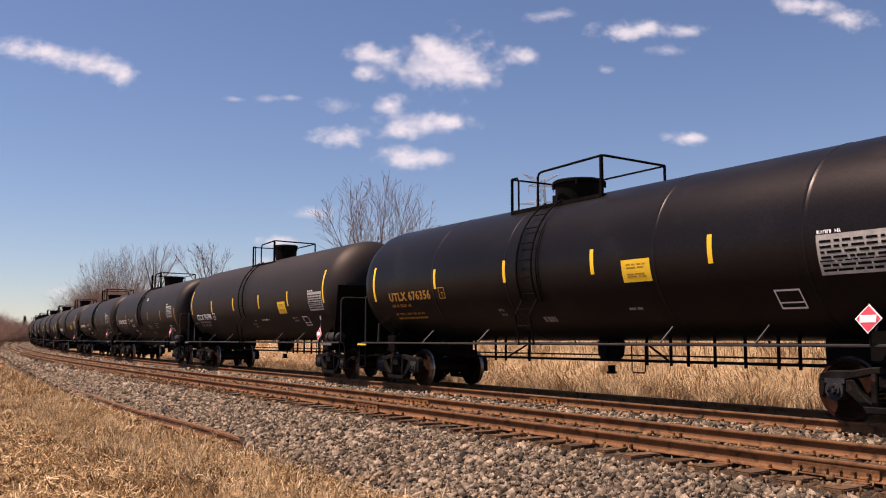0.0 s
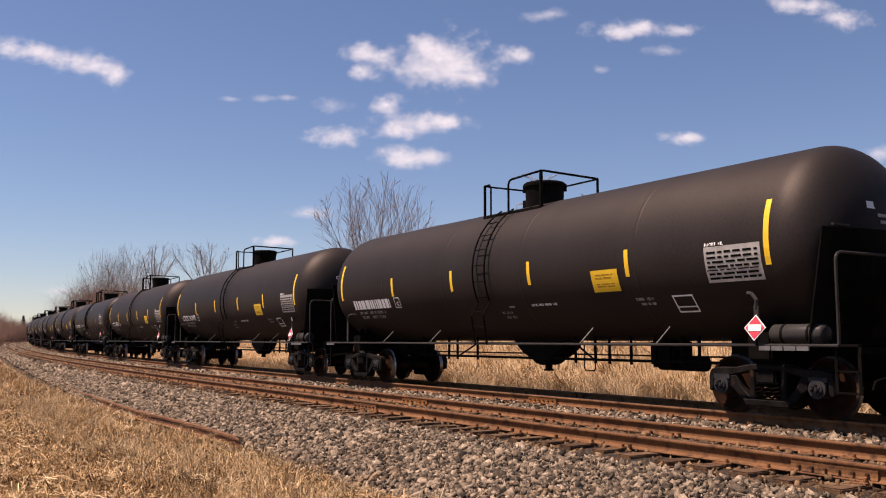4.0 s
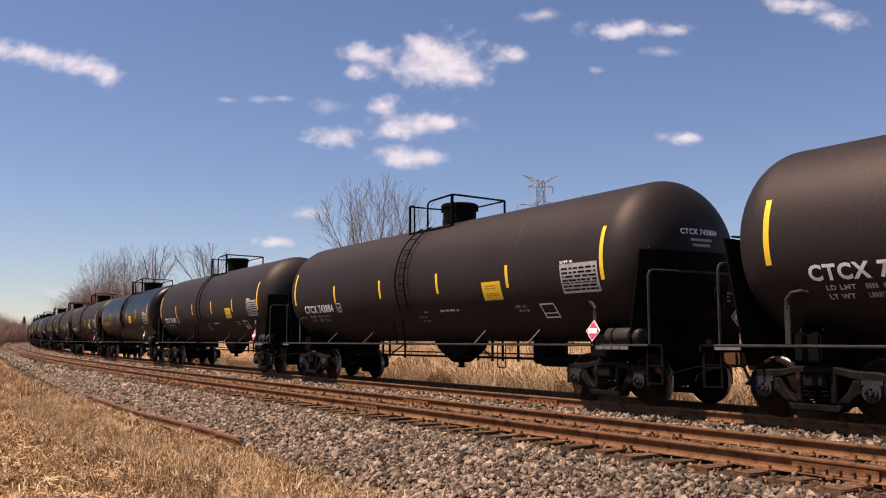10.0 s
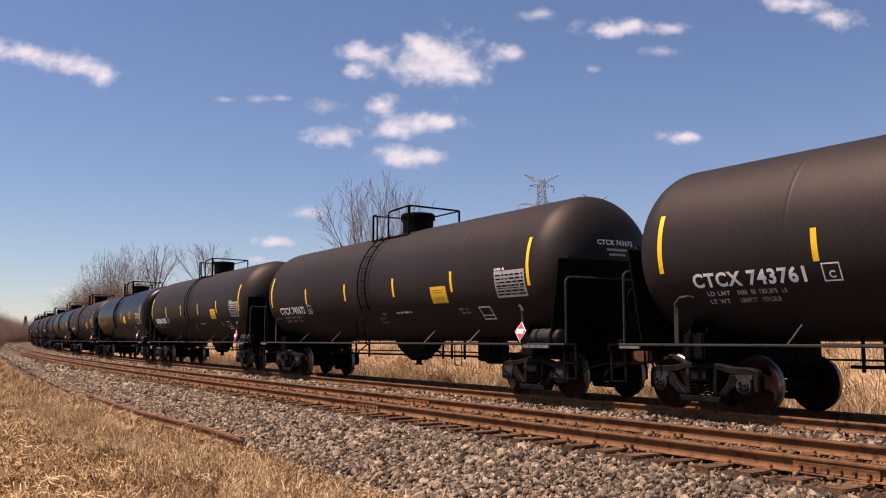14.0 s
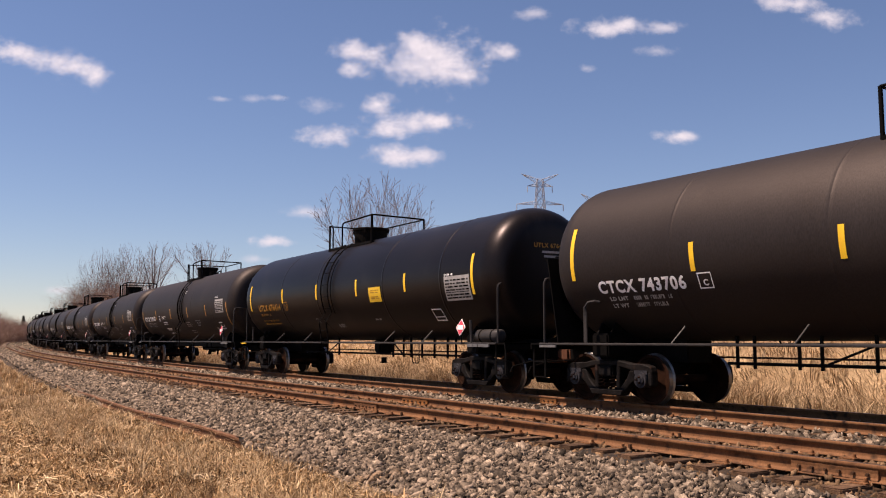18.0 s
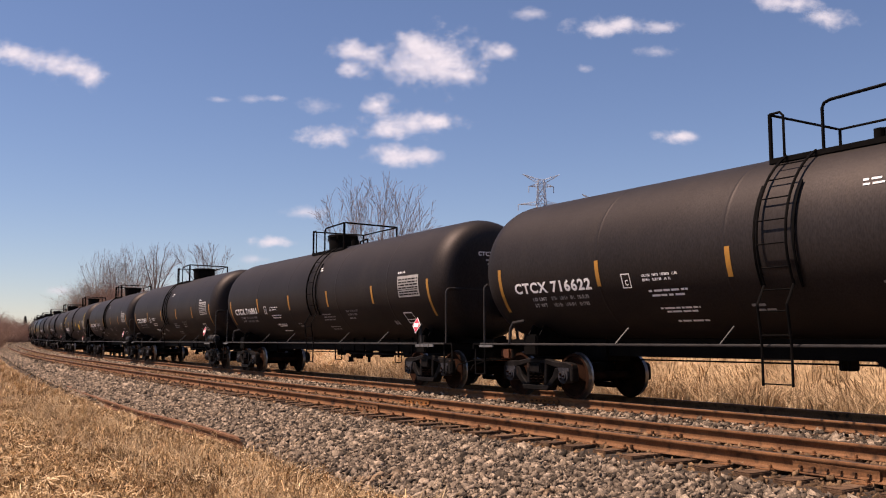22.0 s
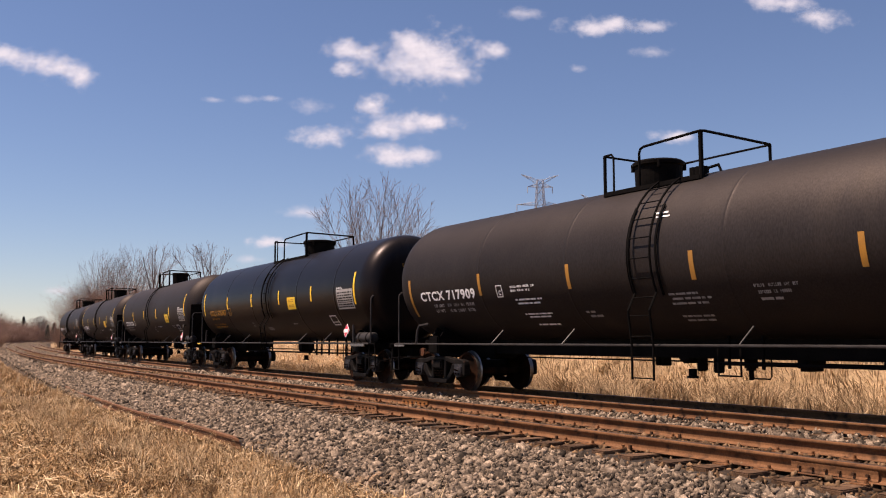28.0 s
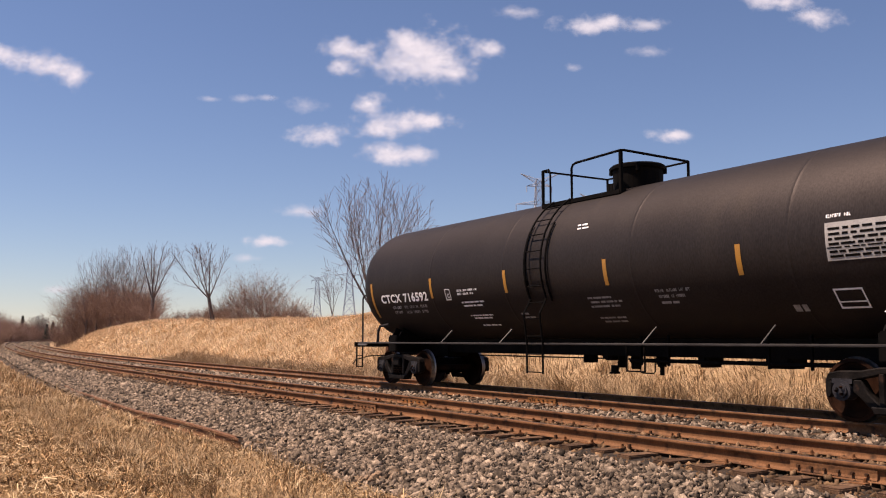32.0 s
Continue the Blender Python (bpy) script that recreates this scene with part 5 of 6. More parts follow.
# ---- bare trees and thickets
def segs_mesh(name, segs, material, sides):
    """Tapered prisms along branch segments, as one mesh."""
    n = len(segs)
    a = np.array([s[0] for s in segs])
    b = np.array([s[1] for s in segs])
    ra, rb = np.array([s[2] for s in segs]), np.array([s[3] for s in segs])
    d = b - a
    d /= np.linalg.norm(d, axis=1)[:, None] + 1e-9
    ref = np.where(np.abs(d[:, 2:3]) > 0.9, np.array([[1.0, 0, 0]]), np.array([[0, 0, 1.0]]))
    u = np.cross(d, ref)
    u /= np.linalg.norm(u, axis=1)[:, None] + 1e-9
    w = np.cross(d, u)
    verts = np.empty((n, 2 * sides, 3))
    for k in range(sides):
        an = 2 * math.pi * k / sides
        o = u * math.cos(an) + w * math.sin(an)
        verts[:, k], verts[:, sides + k] = a + o * ra[:, None], b + o * rb[:, None]
    base = np.arange(n)[:, None] * 2 * sides
    faces = [np.concatenate([base + k, base + (k + 1) % sides, base + sides + (k + 1) % sides, base + sides + k], 1) for k in range(sides)]
    return fast_mesh(name, verts.reshape(-1, 3), np.concatenate(faces), material)


def place(u, dist):
    """Ground position at a distance in the direction u."""
    an = math.atan((u - 784) / FOCAL)
    x, y = dist * math.sin(an), dist * math.cos(an)
    return x, y, float(ground_z(x, y)[0])


def fan_tree(u, dist, seed, height, width, limbs, r, label, twig=0.009, lean=0.0, group="", fork=0.1):
    """A bare tree that forks low into limbs which fan upwards and branch three times more into fine twigs."""
    rng = random.Random(seed)
    wood, fine = [], []

    def reach(p):
        """1 on the rounded outline of the crown."""
        return math.hypot((p.x - lean * p.z) / (0.5 * width), p.y / (0.5 * width), (p.z - 0.5 * height) / (0.5 * height))

    def grow(p, d, length, rr, level):
        n = (9, 6, 4)[level]
        edge = rng.uniform(0.85, 1.08)
        for i in range(n):
            if level and p.z > 0.3 * height and reach(p) > edge:
                return
            q = p + d * (length / n)
            r1 = max(rr * (1 - (1.35, 1.1, 0.8)[level] / n), twig * (0.9, 0.75, 0.6)[level])
            (wood if level == 0 else fine).append((p, q, rr, r1, level))
            p, rr = q, r1
            bend = (0.07, 0.07, 0.08)[level]
            d = (d + Vector((rng.uniform(-1, 1) * bend, rng.uniform(-1, 1) * bend, rng.uniform(-0.2, 1.0) * bend * (1.3 if level else 0.6)))).normalized()
            if level < 2 and i >= (1, 1)[level]:
                for _ in range(1 + (rng.random() < (0.5, 0.45)[level])):
                    an = rng.uniform(0, 2 * math.pi)
                    out = d.cross(Vector((math.cos(an), math.sin(an), 0.2))).normalized()
                    wide = rng.uniform(0.45, 0.85)
                    e = (d * math.cos(wide) + out * math.sin(wide) + Vector((0, 0, 0.18))).normalized()
                    grow(q, e, length * rng.uniform(0.32, 0.56) * (1.05 - 0.55 * i / n), rr * 0.55, level + 1)

    base = Vector((lean * height * fork, 0, height * fork))
    wood.append((Vector((0, 0, -0.3)), base, r * 1.5, r * 1.2, 0))
    for k in range(limbs):
        tilt = math.atan(0.70 * width / height * math.sqrt((k + 0.5) / limbs))
        an = 2.4 * k + rng.uniform(-0.3, 0.3)
        d = Vector((math.cos(an) * math.sin(tilt) + lean, math.sin(an) * math.sin(tilt), math.cos(tilt))).normalized()
        length = 0.4 * height
        while length < height and reach(base + d * length) < 0.96:
            length += 0.02 * height
        grow(base, d, length * rng.uniform(0.92, 1.0), r * rng.uniform(0.5, 0.75), 0)
    top = max(s[1].z for s in wood + fine)
    k = height / top
    x, y, z = place(u, dist)
    th = thing("bare_tree", label, "tree", group)
    for nm, sg, m, sides in (("trunk", wood, M_BARK, 6), ("crown", fine, M_TWIG, 3)):
        ob = new(nm, segs_mesh(nm, [(a * k, b * k, c, d, lv) for a, b, c, d, lv in sg], m, sides))
        ob.parent = th
    th.location = (x, y, z)
    return th


fan_tree(662, 62, 11, 10.4, 11.0, 14, 0.09, "bare spreading tree with fine twigs on top of the bank", 0.016, fork=0.08)
fan_tree(756, 70, 5, 6.2, 4.5, 5, 0.06, "slender bare tree beside a larger one on the bank", 0.009)
fan_tree(592, 72, 8, 4.6, 3.5, 4, 0.05, "slender bare tree beside a larger one on the bank", 0.008, -0.05)
fan_tree(382, 78, 21, 6.9, 8.4, 5, 0.12, "bare leaning tree with a forked trunk on the bank", 0.012, -0.22, fork=0.28)
TALL = "tall bare tree with fine twigs in a thicket"
fan_tree(270, 106, 31, 9.4, 6.5, 5, 0.17, "tall bare tree at the end of the bank", 0.016, 0.10, "trees on the bank", 0.3)
for u, dist, seed, hgt in ((176, 138, 41, 12.2), (200, 130, 42, 11.6), (226, 122, 43, 11.0), (158, 142, 44, 8.6), (246, 116, 46, 8.4)):
    fan_tree(u, dist, seed, hgt, 7.5, 7, 0.10, TALL, 0.013, 0.0, "trees on the bank", 0.2)
fan_tree(76, 350, 47, 9.5, 10.0, 7, 0.3, "rounded bare tree far down the line", 0.06, 0.0, "", 0.2)


def thicket(u0, u1, dist0, dist1, heights, count, seed, label, material, name="thicket", stems=6, twig=0.012, depth=6.0):
    """A tangle of thin bare stems as one uncountable stuff object."""
    rng = random.Random(seed)
    segs = []
    for _ in range(count):
        f = rng.random()
        x, y, z = place(u0 + (u1 - u0) * f, dist0 + (dist1 - dist0) * f + rng.uniform(-depth / 2, depth / 2))
        hgt = float(np.interp(f, np.linspace(0, 1, len(heights)), heights)) * rng.uniform(0.65, 1.05)
        for _s in range(stems):
            p = Vector((x + rng.uniform(-0.3, 0.3), y + rng.uniform(-0.3, 0.3), z - 0.1))
            d = Vector((rng.uniform(-0.75, 0.75), rng.uniform(-0.75, 0.75), 1)).normalized()
            r = twig * rng.uniform(0.9, 1.5)
            step = hgt / 5
            for i in range(5):
                q = p + d * step
                segs.append((p, q, r, r * 0.8, 0))
                if i > 0:
                    for _b in range(2):
                        e = (d * 0.7 + Vector((rng.uniform(-1.1, 1.1), rng.uniform(-1.1, 1.1), rng.uniform(-0.3, 0.4)))).normalized()
                        m = q + e * step * rng.uniform(0.5, 1.1)
                        segs.append((q, m, r * 0.7, r * 0.5, 1))
                        e2 = (e + Vector((rng.uniform(-0.7, 0.7), rng.uniform(-0.7, 0.7), rng.uniform(0, 0.6)))).normalized()
                        segs.append((m, m + e2 * step * rng.uniform(0.4, 0.8), r * 0.5, r * 0.35, 1))
                p, r = q, r * 0.8
                d = (d + Vector((rng.uniform(-0.35, 0.35), rng.uniform(-0.35, 0.35), 0.02))).normalized()
    return tagged(new(name, segs_mesh(name, segs, material, 3)), label, "thicket", kind="stuff")


thicket(106, 280, 166, 105, (3.4, 7.0, 7.8, 7.2, 6.4, 5.2, 2.4), 350, 3, "dense bare brown thicket at the end of the bank", M_THICKET, twig=0.017, depth=9)
thicket(360, 545, 80, 74, (1.0, 1.6, 2.6, 4.0, 4.4, 3.4, 2.4, 1.2), 90, 4, "bare shrubs along the top of the bank", M_THICKET, twig=0.013, depth=4)
thicket(290, 560, 92, 78, (0.8, 1.2, 1.5, 1.3, 1.4, 1.2, 0.8), 110, 6, "low dry brush along the top of the bank", M_THICKET, twig=0.012, depth=3)
thicket(-70, 118, 210, 400, (9.0, 8.5, 7.0, 6.5, 6.0, 6.0), 380, 5, "distant bare woods where the tracks curve away", M_FARTWIG, name="far_woods", twig=0.05, depth=30)
thicket(-120, 8, 100, 150, (4.6, 5.2, 4.8, 3.6), 130, 9, "bare brown hedge beside the distant tracks", M_THICKET, name="hedge", twig=0.024, depth=14)


def conifer(u, dist, height, seed):
    rng = random.Random(seed)
    x, y, z = place(u, dist)
    th = thing("conifer", "small dark green conifer among bare far trees", "tree", "far conifers")
    bm = bmesh.new()
    rod(bm, (0, 0, -0.3), (0, 0, height * 0.95), 0.14, 0.03, seg=7)
    part("trunk", bm, M_BARK, th)
    verts, faces = [], []
    for _ in range(900):
        f = rng.random() ** 0.8
        a = rng.uniform(0, 2 * math.pi)
        rr = height * 0.24 * (1 - f) * rng.uniform(0.3, 1.1) + 0.05
        c = Vector((rr * math.cos(a), rr * math.sin(a), height * (0.1 + 0.9 * f)))
        o = Vector((math.cos(a), math.sin(a), -0.5)) * 0.45
        w = Vector((-math.sin(a), math.cos(a), 0)) * 0.14
        i = len(verts)
        verts += [c - w, c + w, c + o]
        faces.append((i, i + 1, i + 2))
    c = new("crown", fast_mesh("crown", verts, faces, M_CONIFER))
    c.parent, th.location = th, (x, y, z)


conifer(89, 342, 6.0, 1)
conifer(100, 345, 6.8, 2)
conifer(46, 330, 8.6, 3)


# ---- power pylons on the horizon
def pylon(u, v_top, dist, height, label, turn=0.0):
    th = thing("power_pylon", label, "pylon", "power pylons")
    top = sky_point(u, v_top, dist)
    zb = top.z - height

    def lattice(name, pts, r):
        bm = bmesh.new()
        for a, b in pts:
            rod(bm, a, b, r, seg=4)
        ob = part(name, bm, M_PYLON, th)
        return ob

    def half(z):
        f = z / height
        return np.interp(f, [0, 0.6, 0.82, 1.0], [4.2, 1.6, 1.0, 0.6]) * height / 40

    legs, brace = [], []
    levels = [height * q for q in (0, 0.16, 0.3, 0.42, 0.53, 0.62, 0.69, 0.76, 0.82, 0.87, 0.926, 0.967)]
    for z0, z1 in zip(levels, levels[1:]):
        a, b = half(z0), half(z1)
        c0 = [(sx * a, sy * a, z0) for sx, sy in ((-1, -1), (1, -1), (1, 1), (-1, 1))]
        c1 = [(sx * b, sy * b, z1) for sx, sy in ((-1, -1), (1, -1), (1, 1), (-1, 1))]
        for k in range(4):
            legs.append((c0[k], c1[k]))
            brace += [(c0[k], c1[(k + 1) % 4]), (c0[(k + 1) % 4], c1[k]), (c1[k], c1[(k + 1) % 4])]
    s = height / 40
    for k in range(4):
        lattice("tower_leg", legs[k::4], 0.12 * s)
    tagged(lattice("tower_bracing", brace, 0.06 * s), kind="stuff")
    for z, w, rise in ((0.967, 4.5, 1.3), (0.926, 3.0, 0.0), (0.817, 5.6, 0.0)):
        arm = []
        b = half(height * z)
        for sx in (-1, 1):
            tip = (sx * w * s, 0, height * z + rise * s)
            for sy in (-1, 1):
                arm += [((sx * b, sy * b, height * z), tip), ((sx * b, sy * b, height * z - (0.7 if rise == 0 else 0.9) * s * (1 if rise else -1)), tip)]
            for q in (0.3, 0.6, 0.8):
                arm.append(((sx * (b + (w * s - b) * q), 0, height * z + rise * s * q - 0.3 * s * (1 - q)), (sx * (b + (w * s - b) * (q + 0.15)), 0, height * z + rise * s * (q + 0.15) + 0.45 * s * (1 - q))))
        tagged(lattice("cross_arm", arm, 0.06 * s), kind="stuff")
    for sx in (-1, 1):
        for z, w in ((0.926, 3.0), (0.817, 5.6)):
            lattice("insulator", [((sx * w * s, 0, height * z), (sx * w * s, 0, height * z - 1.5 * s))], 0.1 * s)
    th.matrix_basis = Matrix.Translation((top.x, top.y, zb)) @ Matrix.Rotation(turn, 4, "Z")
    return th


pylon(957, 308, 420, 78, "steel lattice power pylon behind the bank", 0.1)
pylon(565, 487, 900, 76, "distant steel lattice power pylon above the field", 0.2)
pylon(622, 455, 760, 84, "faint steel lattice power pylon behind bare branches", 0.2)
pylon(1052, 345, 620, 96, "steel lattice power pylon behind the train", 0.5)


# ---- dry grass: bent blades, thinner and denser where they are near
def blades(name, x, y, z, length, width, lean, label, seed, droop=0.5, toward=None, material=None, stray=0.55):
    rng = np.random.default_rng(seed)
    n = len(x)
    an = 2.2 * np.sin(x * 1.7 + 1.3 * np.sin(y * 1.1)) + 2.0 * np.cos(y * 2.1 - 0.8 * np.sin(x * 2.6)) + rng.normal(0, stray, n)
    lx, ly = np.cos(an), np.sin(an)
    if toward is not None:
        lx, ly = lx * 0.7 + toward[0], ly * 0.7 + toward[1]
    ln_ = length * rng.uniform(0.55, 1.25, n)
    le = lean * rng.uniform(0.2, 1.6, n)
    wd = width * rng.uniform(0.6, 1.4, n)
    # across the blade, roughly facing the camera
    fx, fy = y / np.hypot(x, y), -x / np.hypot(x, y)
    jit = rng.uniform(-0.6, 0.6, n)
    ax, ay = fx * np.cos(jit) - fy * np.sin(jit), fx * np.sin(jit) + fy * np.cos(jit)
    v = np.empty((n, 5, 3))
    for k, (f, g) in enumerate(((0.0, 0.0), (0.55, 0.25), (1.0, 0.75 + droop * 0.3))):
        px, py = x + lx * ln_ * le * g * f * 1.3, y + ly * ln_ * le * g * f * 1.3
        pz = z - 0.02 + ln_ * (f - le * droop * f * f * 0.62)
        if k < 2:
            s_ = wd * (1.0 if k == 0 else 0.8) / 2
            v[:, 2 * k] = np.stack([px - ax * s_, py - ay * s_, pz], 1)
            v[:, 2 * k + 1] = np.stack([px + ax * s_, py + ay * s_, pz], 1)
        else:
            v[:, 4] = np.stack([px, py, pz], 1)
    b = np.arange(n)[:, None] * 5
    faces = np.concatenate([b + np.array([[0, 1, 3]]), b + np.array([[0, 3, 2]]), b + np.array([[2, 3, 4]])], 1).reshape(-1, 3)
    return tagged(new(name, fast_mesh(name, v.reshape(-1, 3), faces, material or M_GRASS)), label, "grass", kind="stuff")


def scatter(s0, s1, o0, o1, per_m2, seed, clump=0.6):
    """Random points in a strip beside the near track, gathered in clumps."""
    rng = np.random.default_rng(seed)
    n = int((s1 - s0) * (o1 - o0) * per_m2)
    s, o = rng.uniform(s0, s1, n), rng.uniform(o0, o1, n)
    keep = rng.random(n) < (1 - clump) + clump * (0.5 + 0.5 * np.sin(s * 3.1 + 2 * np.sin(o * 2.3)) * np.cos(o * 3.7 + np.sin(s * 1.7)))
    return s[keep], o[keep]


def flat_straw(s, o, up, seed, material):
    """Short bent straws that lie criss-cross on the ground."""
    rng = np.random.default_rng(seed)
    n = len(s)
    x, y = on_near(s, o)
    z = ground_z(x, y) + up + rng.uniform(0, 0.05, n)
    an = rng.uniform(0, 2 * math.pi, n)
    half = rng.uniform(0.03, 0.15, n)
    wd = rng.uniform(0.0025, 0.006, n)
    bend = rng.normal(0, 0.8, n)
    v = np.empty((n, 6, 3))
    for k, f in enumerate((-1.0, 0.0, 1.0)):
        a2 = an + bend * f * f
        px, py = x + np.cos(a2) * half * f, y + np.sin(a2) * half * f
        pz = z + rng.normal(0, 0.04, n) + (0.035 if k == 1 else 0.0)
        v[:, 2 * k] = np.stack([px + np.sin(an) * wd, py - np.cos(an) * wd, pz], 1)
        v[:, 2 * k + 1] = np.stack([px - np.sin(an) * wd, py + np.cos(an) * wd, pz + wd], 1)
    b = np.arange(n)[:, None] * 6
    faces = np.concatenate([b + np.array([[0, 2, 3, 1]]), b + np.array([[2, 4, 5, 3]])], 0)
    tagged(new("straw_litter", fast_mesh("straw_litter", v.reshape(-1, 3), faces, material)), "criss-cross flattened straw on the ground", "grass", kind="stuff")


def grass_fields():
    # the near corner beside the ballast: feathery tufts along its wandering edge, flattened litter behind
    for s0, s1, o0, o1, dens, ln_, wd, seed in ((-1, 14, -9.5, -3.95, 470, 0.30, 0.008, 1), (14, 30, -9.5, -3.75, 340, 0.34, 0.011, 2), (30, 60, -11, -3.3, 150, 0.4, 0.016, 3), (60, 150, -14, -2.9, 36, 0.5, 0.04, 4)):
        s, o = scatter(s0, s1, o0, o1, dens, seed, 0.85)
        rng = np.random.default_rng(seed + 90)
        edge = -4.22 + 0.22 * np.sin(s * 1.3) + 0.15 * np.sin(s * 3.7 + 1) + np.clip((s - 28) / 60, 0, 1) * 1.0
        edge = np.where((s > 13) & (s < 26), np.minimum(edge, -4.3), edge)
        k = (o < edge) & (rng.random(len(s)) < np.interp(o, [-6.4, -5.3], [0.35, 1.0]))
        s, o = s[k], o[k]
        x, y = on_near(s, o)
        z = ground_z(x, y)
        tall = np.interp(o, [-6.2, -5.2, -4.6], [0.45, 0.9, 1.15])
        blades("dry_grass", x, y, z, ln_ * tall, wd, 1.25, "matted straw-coloured dry grass beside the ballast", seed, 0.8)
        j = rng.random(len(x)) < 0.22
        blades("straw_litter", x[j], y[j], z[j] + 0.03, (ln_ * tall * 1.4)[j], wd * 1.2, 1.4, "pale flattened straw over the dry grass", seed + 60, 0.9, None, M_PALEGRASS)
    for m, n, seed, up in ((M_LITTER, 42000, 5, 0.03), (M_PALEGRASS, 30000, 6, 0.05), (M_GRASS, 46000, 7, 0.04)):
        rng = np.random.default_rng(seed)
        s, o = rng.uniform(-1, 26, n), rng.uniform(-9.3, -4.15, n)
        k = rng.random(n) < 0.55 + 0.45 * np.sin(s * 2.3 + seed * 2 + 1.5 * np.sin(o * 2.1)) * np.cos(o * 2.9 + seed)
        flat_straw(s[k], o[k], up, seed, m)
    # loose tussocks of long pale stalks along the edge
    rng = np.random.default_rng(77)
    for m, count, length, seed in ((M_PALEGRASS, 150, 0.46, 31), (M_GRASS, 200, 0.42, 32)):
        cs, co = rng.uniform(2, 26, count), rng.uniform(-6.2, -4.75, count)
        s, o = np.repeat(cs, 34) + rng.normal(0, 0.07, count * 34), np.repeat(co, 34) + rng.normal(0, 0.07, count * 34)
        x, y = on_near(s, o)
        blades("grass_tussocks", x, y, ground_z(x, y), length, 0.006, 1.15, "loose tussocks of long pale dry grass", seed, 0.6, None, m, 1.6)
    # low weeds creeping into the stones
    s, o = scatter(4, 26, -4.2, -3.3, 45, 7, 0.95)
    x, y = on_near(s, o)
    blades("dry_grass", x, y, ground_z(x, y), 0.2, 0.006, 1.1, "sparse dry grass among the stones", 8, 0.6)
    # tall reedy grass in the ditch behind the far track
    s, o = scatter(-14, 70, SPACING + 3.0, SPACING + 5.4, 160, 11, 0.5)
    x, y = on_near(s, o)
    blades("reed_grass", x, y, ground_z(x, y), 0.85, 0.014, 0.55, "tall pale dry reeds along the foot of the bank", 12, 0.5, None, M_REED_DIM_BANK)
    # the bank: one grass, its near stretch's dimmer light put into the colour
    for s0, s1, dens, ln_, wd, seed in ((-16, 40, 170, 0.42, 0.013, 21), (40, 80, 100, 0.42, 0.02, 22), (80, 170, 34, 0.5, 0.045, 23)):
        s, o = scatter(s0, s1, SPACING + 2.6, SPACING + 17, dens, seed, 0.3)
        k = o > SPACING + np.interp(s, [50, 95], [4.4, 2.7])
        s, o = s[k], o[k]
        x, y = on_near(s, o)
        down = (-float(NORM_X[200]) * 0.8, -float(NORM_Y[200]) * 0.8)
        blades("bank_grass", x, y, ground_z(x, y), ln_, wd, 1.15, "long dry straw grass combed down the bank", seed, 0.85, down, M_BANK if s0 > 0 else M_REED_DIM_BANK)


grass_fields()

# a few pale snapped stalks lean against each other at the foot of the bank
th = thing("broken_reeds", "pale broken reed stalks leaning in the dry grass", "reeds")
for k, (a, b) in enumerate((((0, 0, 0), (0.55, 0, 0.75)), ((0.6, 0, 0), (0.05, 0.1, 0.8)), ((0.75, 0, 0), (1.25, 0, 0.7)), ((1.3, 0.1, 0), (0.85, 0, 0.75)))):
    bm = bmesh.new()
    rod(bm, a, b, 0.018, 0.012, seg=5)
    part("stalk", bm, M_GRASS, th)
x, y = on_near(22.5, SPACING + 3.2)
th.location = (float(x), float(y), float(ground_z(x, y)[0]))


# ---- ballast stones
def stones(name, s, o, z, size, seed, label, material=None):
    rng = np.random.default_rng(seed)
    block = np.array([(a, b, c) for a in (-1, 1) for b in (-1, 1) for c in (-1, 1)]) * 0.72
    tri = np.array([(0, 1, 3), (0, 3, 2), (4, 6, 7), (4, 7, 5), (0, 4, 5), (0, 5, 1), (2, 3, 7), (2, 7, 6), (0, 2, 6), (0, 6, 4), (1, 5, 7), (1, 7, 3)])
    n = len(s)
    v = np.repeat(block[None], n, 0) * rng.uniform(0.55, 1.2, (n, 8, 1)) + rng.normal(0, 0.16, (n, 8, 3))
    v *= rng.uniform(0.32, 1.55, (n, 1, 3)) * (size * rng.lognormal(0, 0.28, n))[:, None, None]
    # random turn
    q = rng.normal(size=(n, 4))
    q /= np.linalg.norm(q, axis=1)[:, None]
    w, a, b, c = q.T
    rot = np.stack([np.stack([1 - 2 * (b * b + c * c), 2 * (a * b - c * w), 2 * (a * c + b * w)], 1), np.stack([2 * (a * b + c * w), 1 - 2 * (a * a + c * c), 2 * (b * c - a * w)], 1),
                    np.stack([2 * (a * c - b * w), 2 * (b * c + a * w), 1 - 2 * (a * a + b * b)], 1)], 1)
    v = np.einsum("nij,nkj->nki", rot, v)
    x, y = on_near(s, o)
    v += np.stack([x, y, z + rng.uniform(-0.022, 0.03, n)], 1)[:, None, :]
    f = tri[None] + np.arange(n)[:, None, None] * 8
    return tagged(new(name, fast_mesh(name, v.reshape(-1, 3), f.reshape(-1, 3), material or M_STONE)), label, "gravel", kind="stuff")


def bed_z(o):
    return np.interp(o, [-3.9, -3.6, -1.75, -1.45, -0.95, 0.95, 1.5, 2.3, 2.8, 5.2, 5.45, 5.8, 6.8], [-0.6, -0.52, -0.27, -0.225, -0.205, -0.205, -0.25, -0.25, -0.205, -0.205, -0.25, -0.31, -0.63])


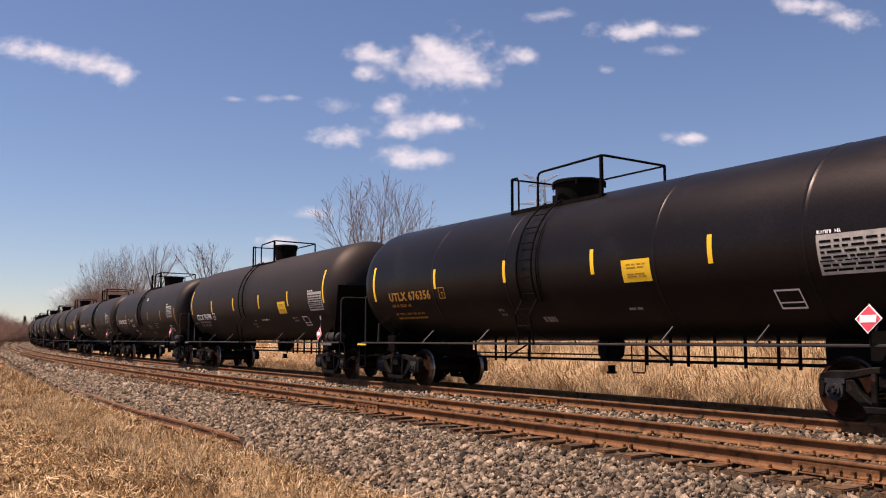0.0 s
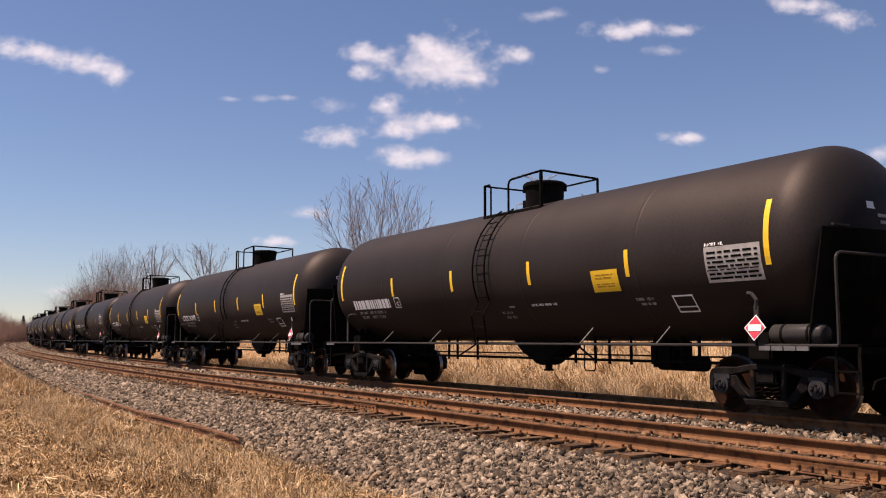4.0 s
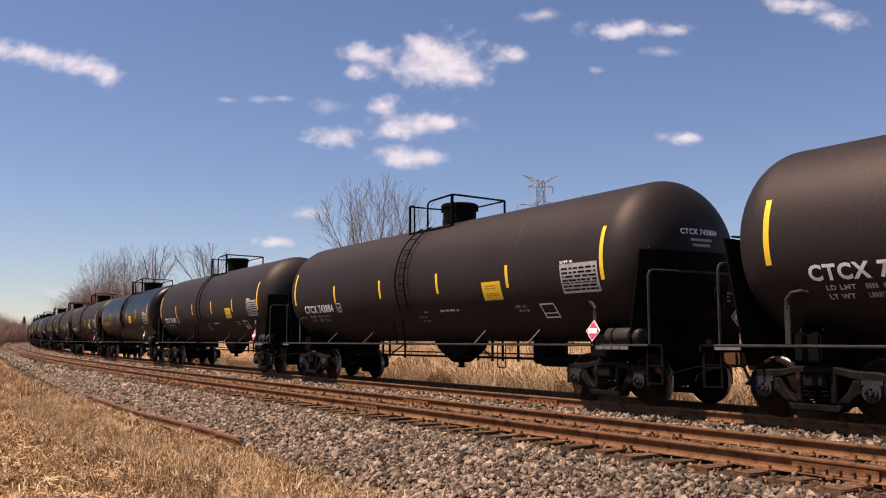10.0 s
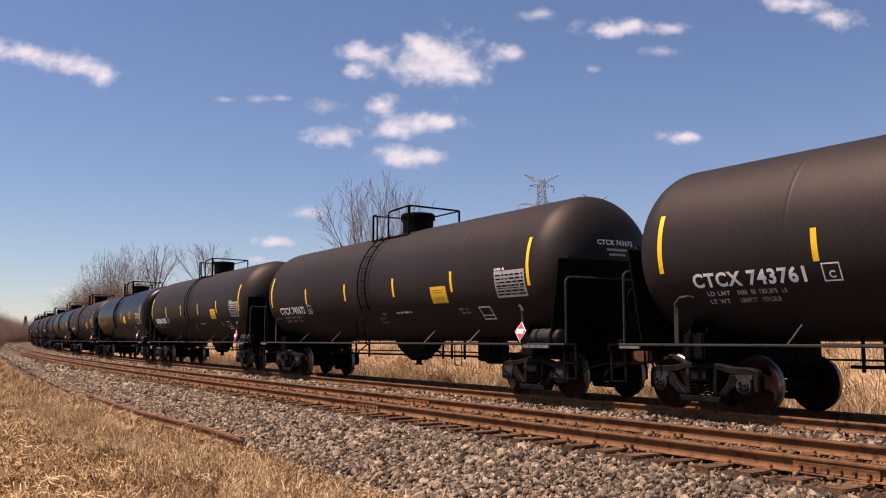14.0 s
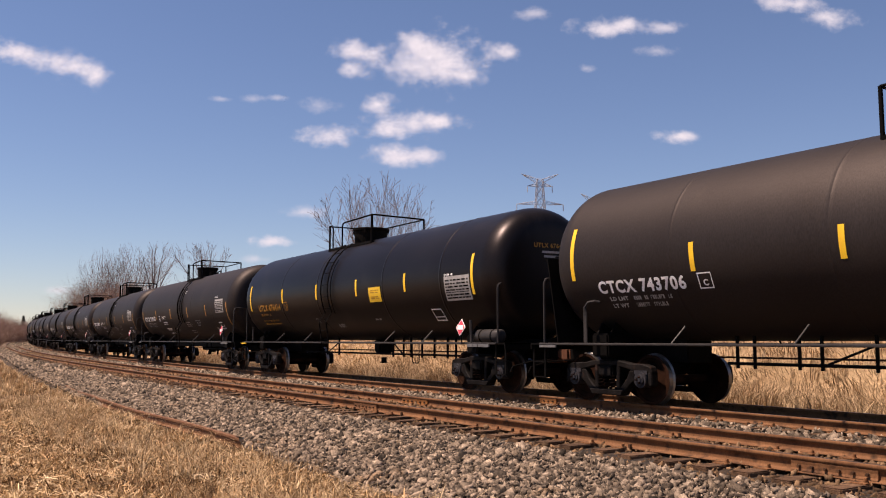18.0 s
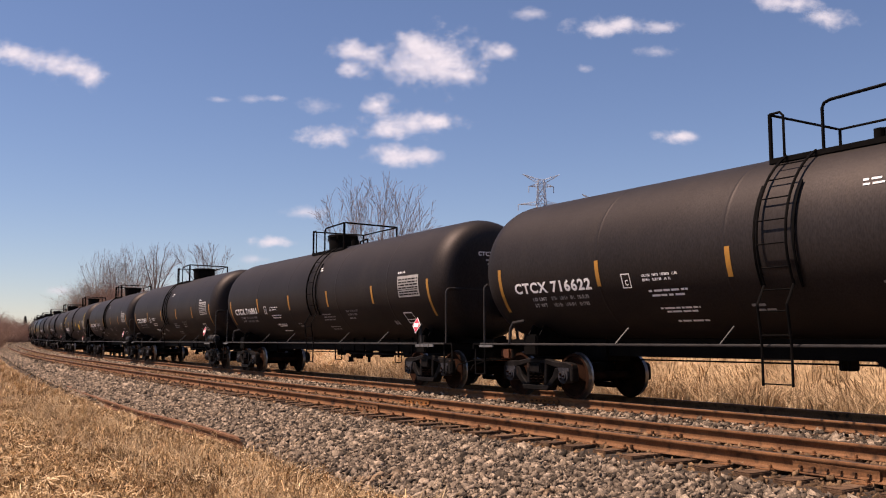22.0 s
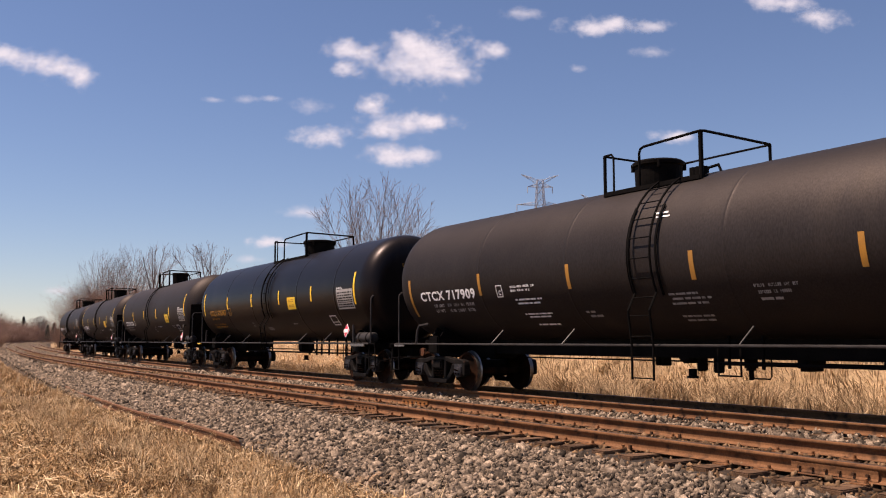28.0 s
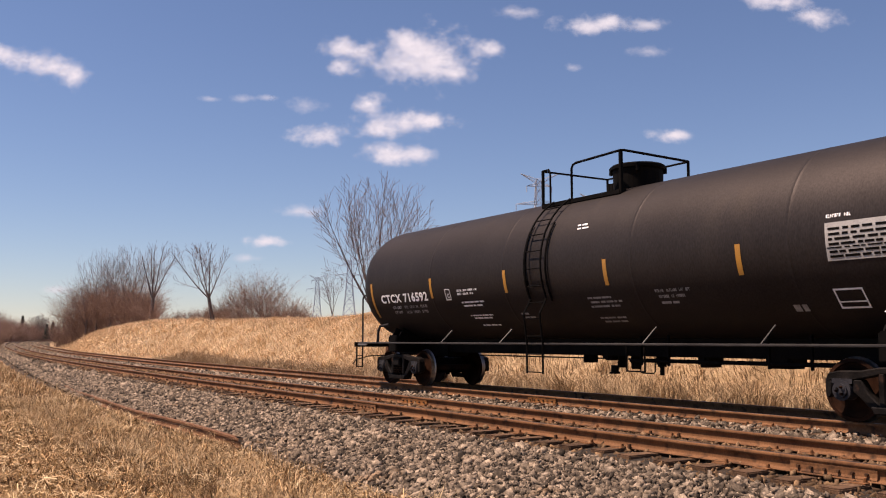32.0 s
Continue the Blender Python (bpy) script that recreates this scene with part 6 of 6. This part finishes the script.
def ballast():
    rng = np.random.default_rng(5)

    def strip(s0, s1, o0, o1, dens, size, seed, label, material=None, sink=0.0):
        n = int((s1 - s0) * (o1 - o0) * dens)
        s, o = rng.uniform(s0, s1, n), rng.uniform(o0, o1, n)
        if o0 < -2:
            k = o > np.interp(s, [25, 40, 80], [o0, -3.4, -2.5])
            s, o = s[k], o[k]
            k = (o > -3.84) | (s < 13.5) | (s > 24.3)        # the loose rail lies clear of the stones
            s, o = s[k], o[k]
        stones("ballast_stones", s, o, bed_z(o) + climb(s) - sink, size, seed, label, material)

    near = "loose grey crushed ballast stones on the shoulder"
    strip(1.5, 12, -4.1, -1.5, 950, 0.030, 1, near)
    strip(12, 24, -4.0, -1.5, 760, 0.032, 2, near)
    strip(24, 45, -3.9, -1.5, 330, 0.040, 3, near)
    strip(45, 110, -3.6, -1.45, 55, 0.07, 4, near)
    rusty = "rust-stained ballast stones beside the near rail"
    strip(1.5, 20, -1.75, -0.85, 330, 0.028, 11, rusty, M_RUSTSTONE, 0.035)
    strip(20, 60, -1.7, -0.85, 120, 0.040, 12, rusty, M_RUSTSTONE, 0.03)
    far = "grey ballast stones where the tracks curve away"
    strip(100, 170, -2.9, 6.2, 40, 0.055, 13, far, None, 0.035)
    strip(170, 300, -2.9, 6.2, 16, 0.07, 14, far, None, 0.05)
    mid = "grey ballast stones between the two tracks"
    strip(-2, 30, 1.3, 2.7, 260, 0.042, 5, mid)
    strip(30, 105, 1.25, 2.75, 70, 0.06, 6, mid)
    strip(-2, 30, -0.85, 1.3, 200, 0.030, 7, "rust-stained ballast stones between the rails", M_RUSTSTONE)
    strip(30, 105, -0.85, 1.3, 60, 0.05, 9, "rust-stained ballast stones between the rails", M_RUSTSTONE)
    strip(-6, 40, 2.6, 5.4, 150, 0.034, 8, "dark ballast stones under the train")


ballast()


# ---- ties, tie plates, spikes and rail anchors
def tie_mesh():
    bm = bmesh.new()
    box(bm, -1.3, 1.3, -0.115, 0.115, -0.36, -0.182, 0.012)
    for v in bm.verts:
        v.co.x += 0.02 * math.sin(v.co.z * 40 + v.co.y * 30)
        v.co.z += 0.006 * math.sin(v.co.x * 9)
    return mesh_of("tie", bm, M_TIE)


def plate_mesh():
    bm = bmesh.new()
    box(bm, -0.17, 0.17, -0.095, 0.095, -0.184, -0.168, 0.004)
    for sx in (-1, 1):
        y = 0.05 * sx
        box(bm, sx * 0.09 - 0.02, sx * 0.09 + 0.02, y - 0.014, y + 0.014, -0.172, -0.128, 0.006)
    return mesh_of("tie_plate", bm, [M_RAIL])


def anchor_mesh():
    bm = bmesh.new()
    box(bm, -0.085, 0.085, -0.016, 0.016, -0.178, -0.158, 0.003)
    box(bm, -0.095, -0.06, -0.022, 0.022, -0.175, -0.118, 0.006)
    return mesh_of("rail_anchor", bm, M_SPIKE)


TIE, TIE_PLATE, ANCHOR = tie_mesh(), plate_mesh(), anchor_mesh()


def lay_ties(track, centre, s0, s1, seed, plates_to, anchors_to):
    rng = random.Random(seed)
    s = s0
    while s < s1:
        x, y = on_near(s, centre)
        an = math.atan2(float(np.interp(s, ARC, NORM_Y)), float(np.interp(s, ARC, NORM_X)))
        base = Matrix.Translation((float(x), float(y), rng.uniform(-0.012, 0.010))) @ Matrix.Rotation(an + radians(rng.uniform(-1.2, 1.2)), 4, "Z")
        t = new("tie", TIE)
        t.parent, t.matrix_basis = track, base @ Matrix.Translation((rng.uniform(-0.06, 0.05), 0, 0))
        for side in (-0.7525, 0.7525):
            if s < plates_to and rng.random() < 0.7:
                p = new("tie_plate", TIE_PLATE)
                p.parent, p.matrix_basis = track, base @ Matrix.Translation((side, 0, 0.004))
            if s < anchors_to and rng.random() < 0.3:
                q = new("rail_anchor", ANCHOR)
                q.parent, q.matrix_basis = track, base @ Matrix.Translation((side, rng.choice((-0.16, 0.16)), 0))
        s += 0.535 + rng.uniform(-0.04, 0.04)


lay_ties(near_track, 0.0, -4.0, 95.0, 3, 45.0, 32.0)
lay_ties(far_track, SPACING, -8.0, 95.0, 4, 25.0, 0.0)


# ---- what moves
def wheel_actions():
    """One turning wheelset; the others turn by the same keys."""
    sets = [o for o in scene.objects if o.name.split(".")[0] == "wheelset"]
    first = sets[0]
    walk(first, [(k / FPS, Matrix.Rotation(rolled(k / FPS) / 0.457, 4, "Y")) for k in range(32 * FPS + 1)])
    for o in sets[1:]:
        o.rotation_mode = "QUATERNION"
        ad = o.animation_data_create()
        ad.action = first.animation_data.action
        ad.action_slot = first.animation_data.action_slot


def motions():
    times = [0.5 * k for k in range(65)]
    for i, car in enumerate(CARS):
        walk(car, [(t, car_pose(CENTRES[i] - rolled(t))) for t in times])
    for cl, a, b in CLOUD_THINGS:
        walk(cl, [(0, pose(*a)), (32, pose(*b))])
    wheel_actions()


motions()
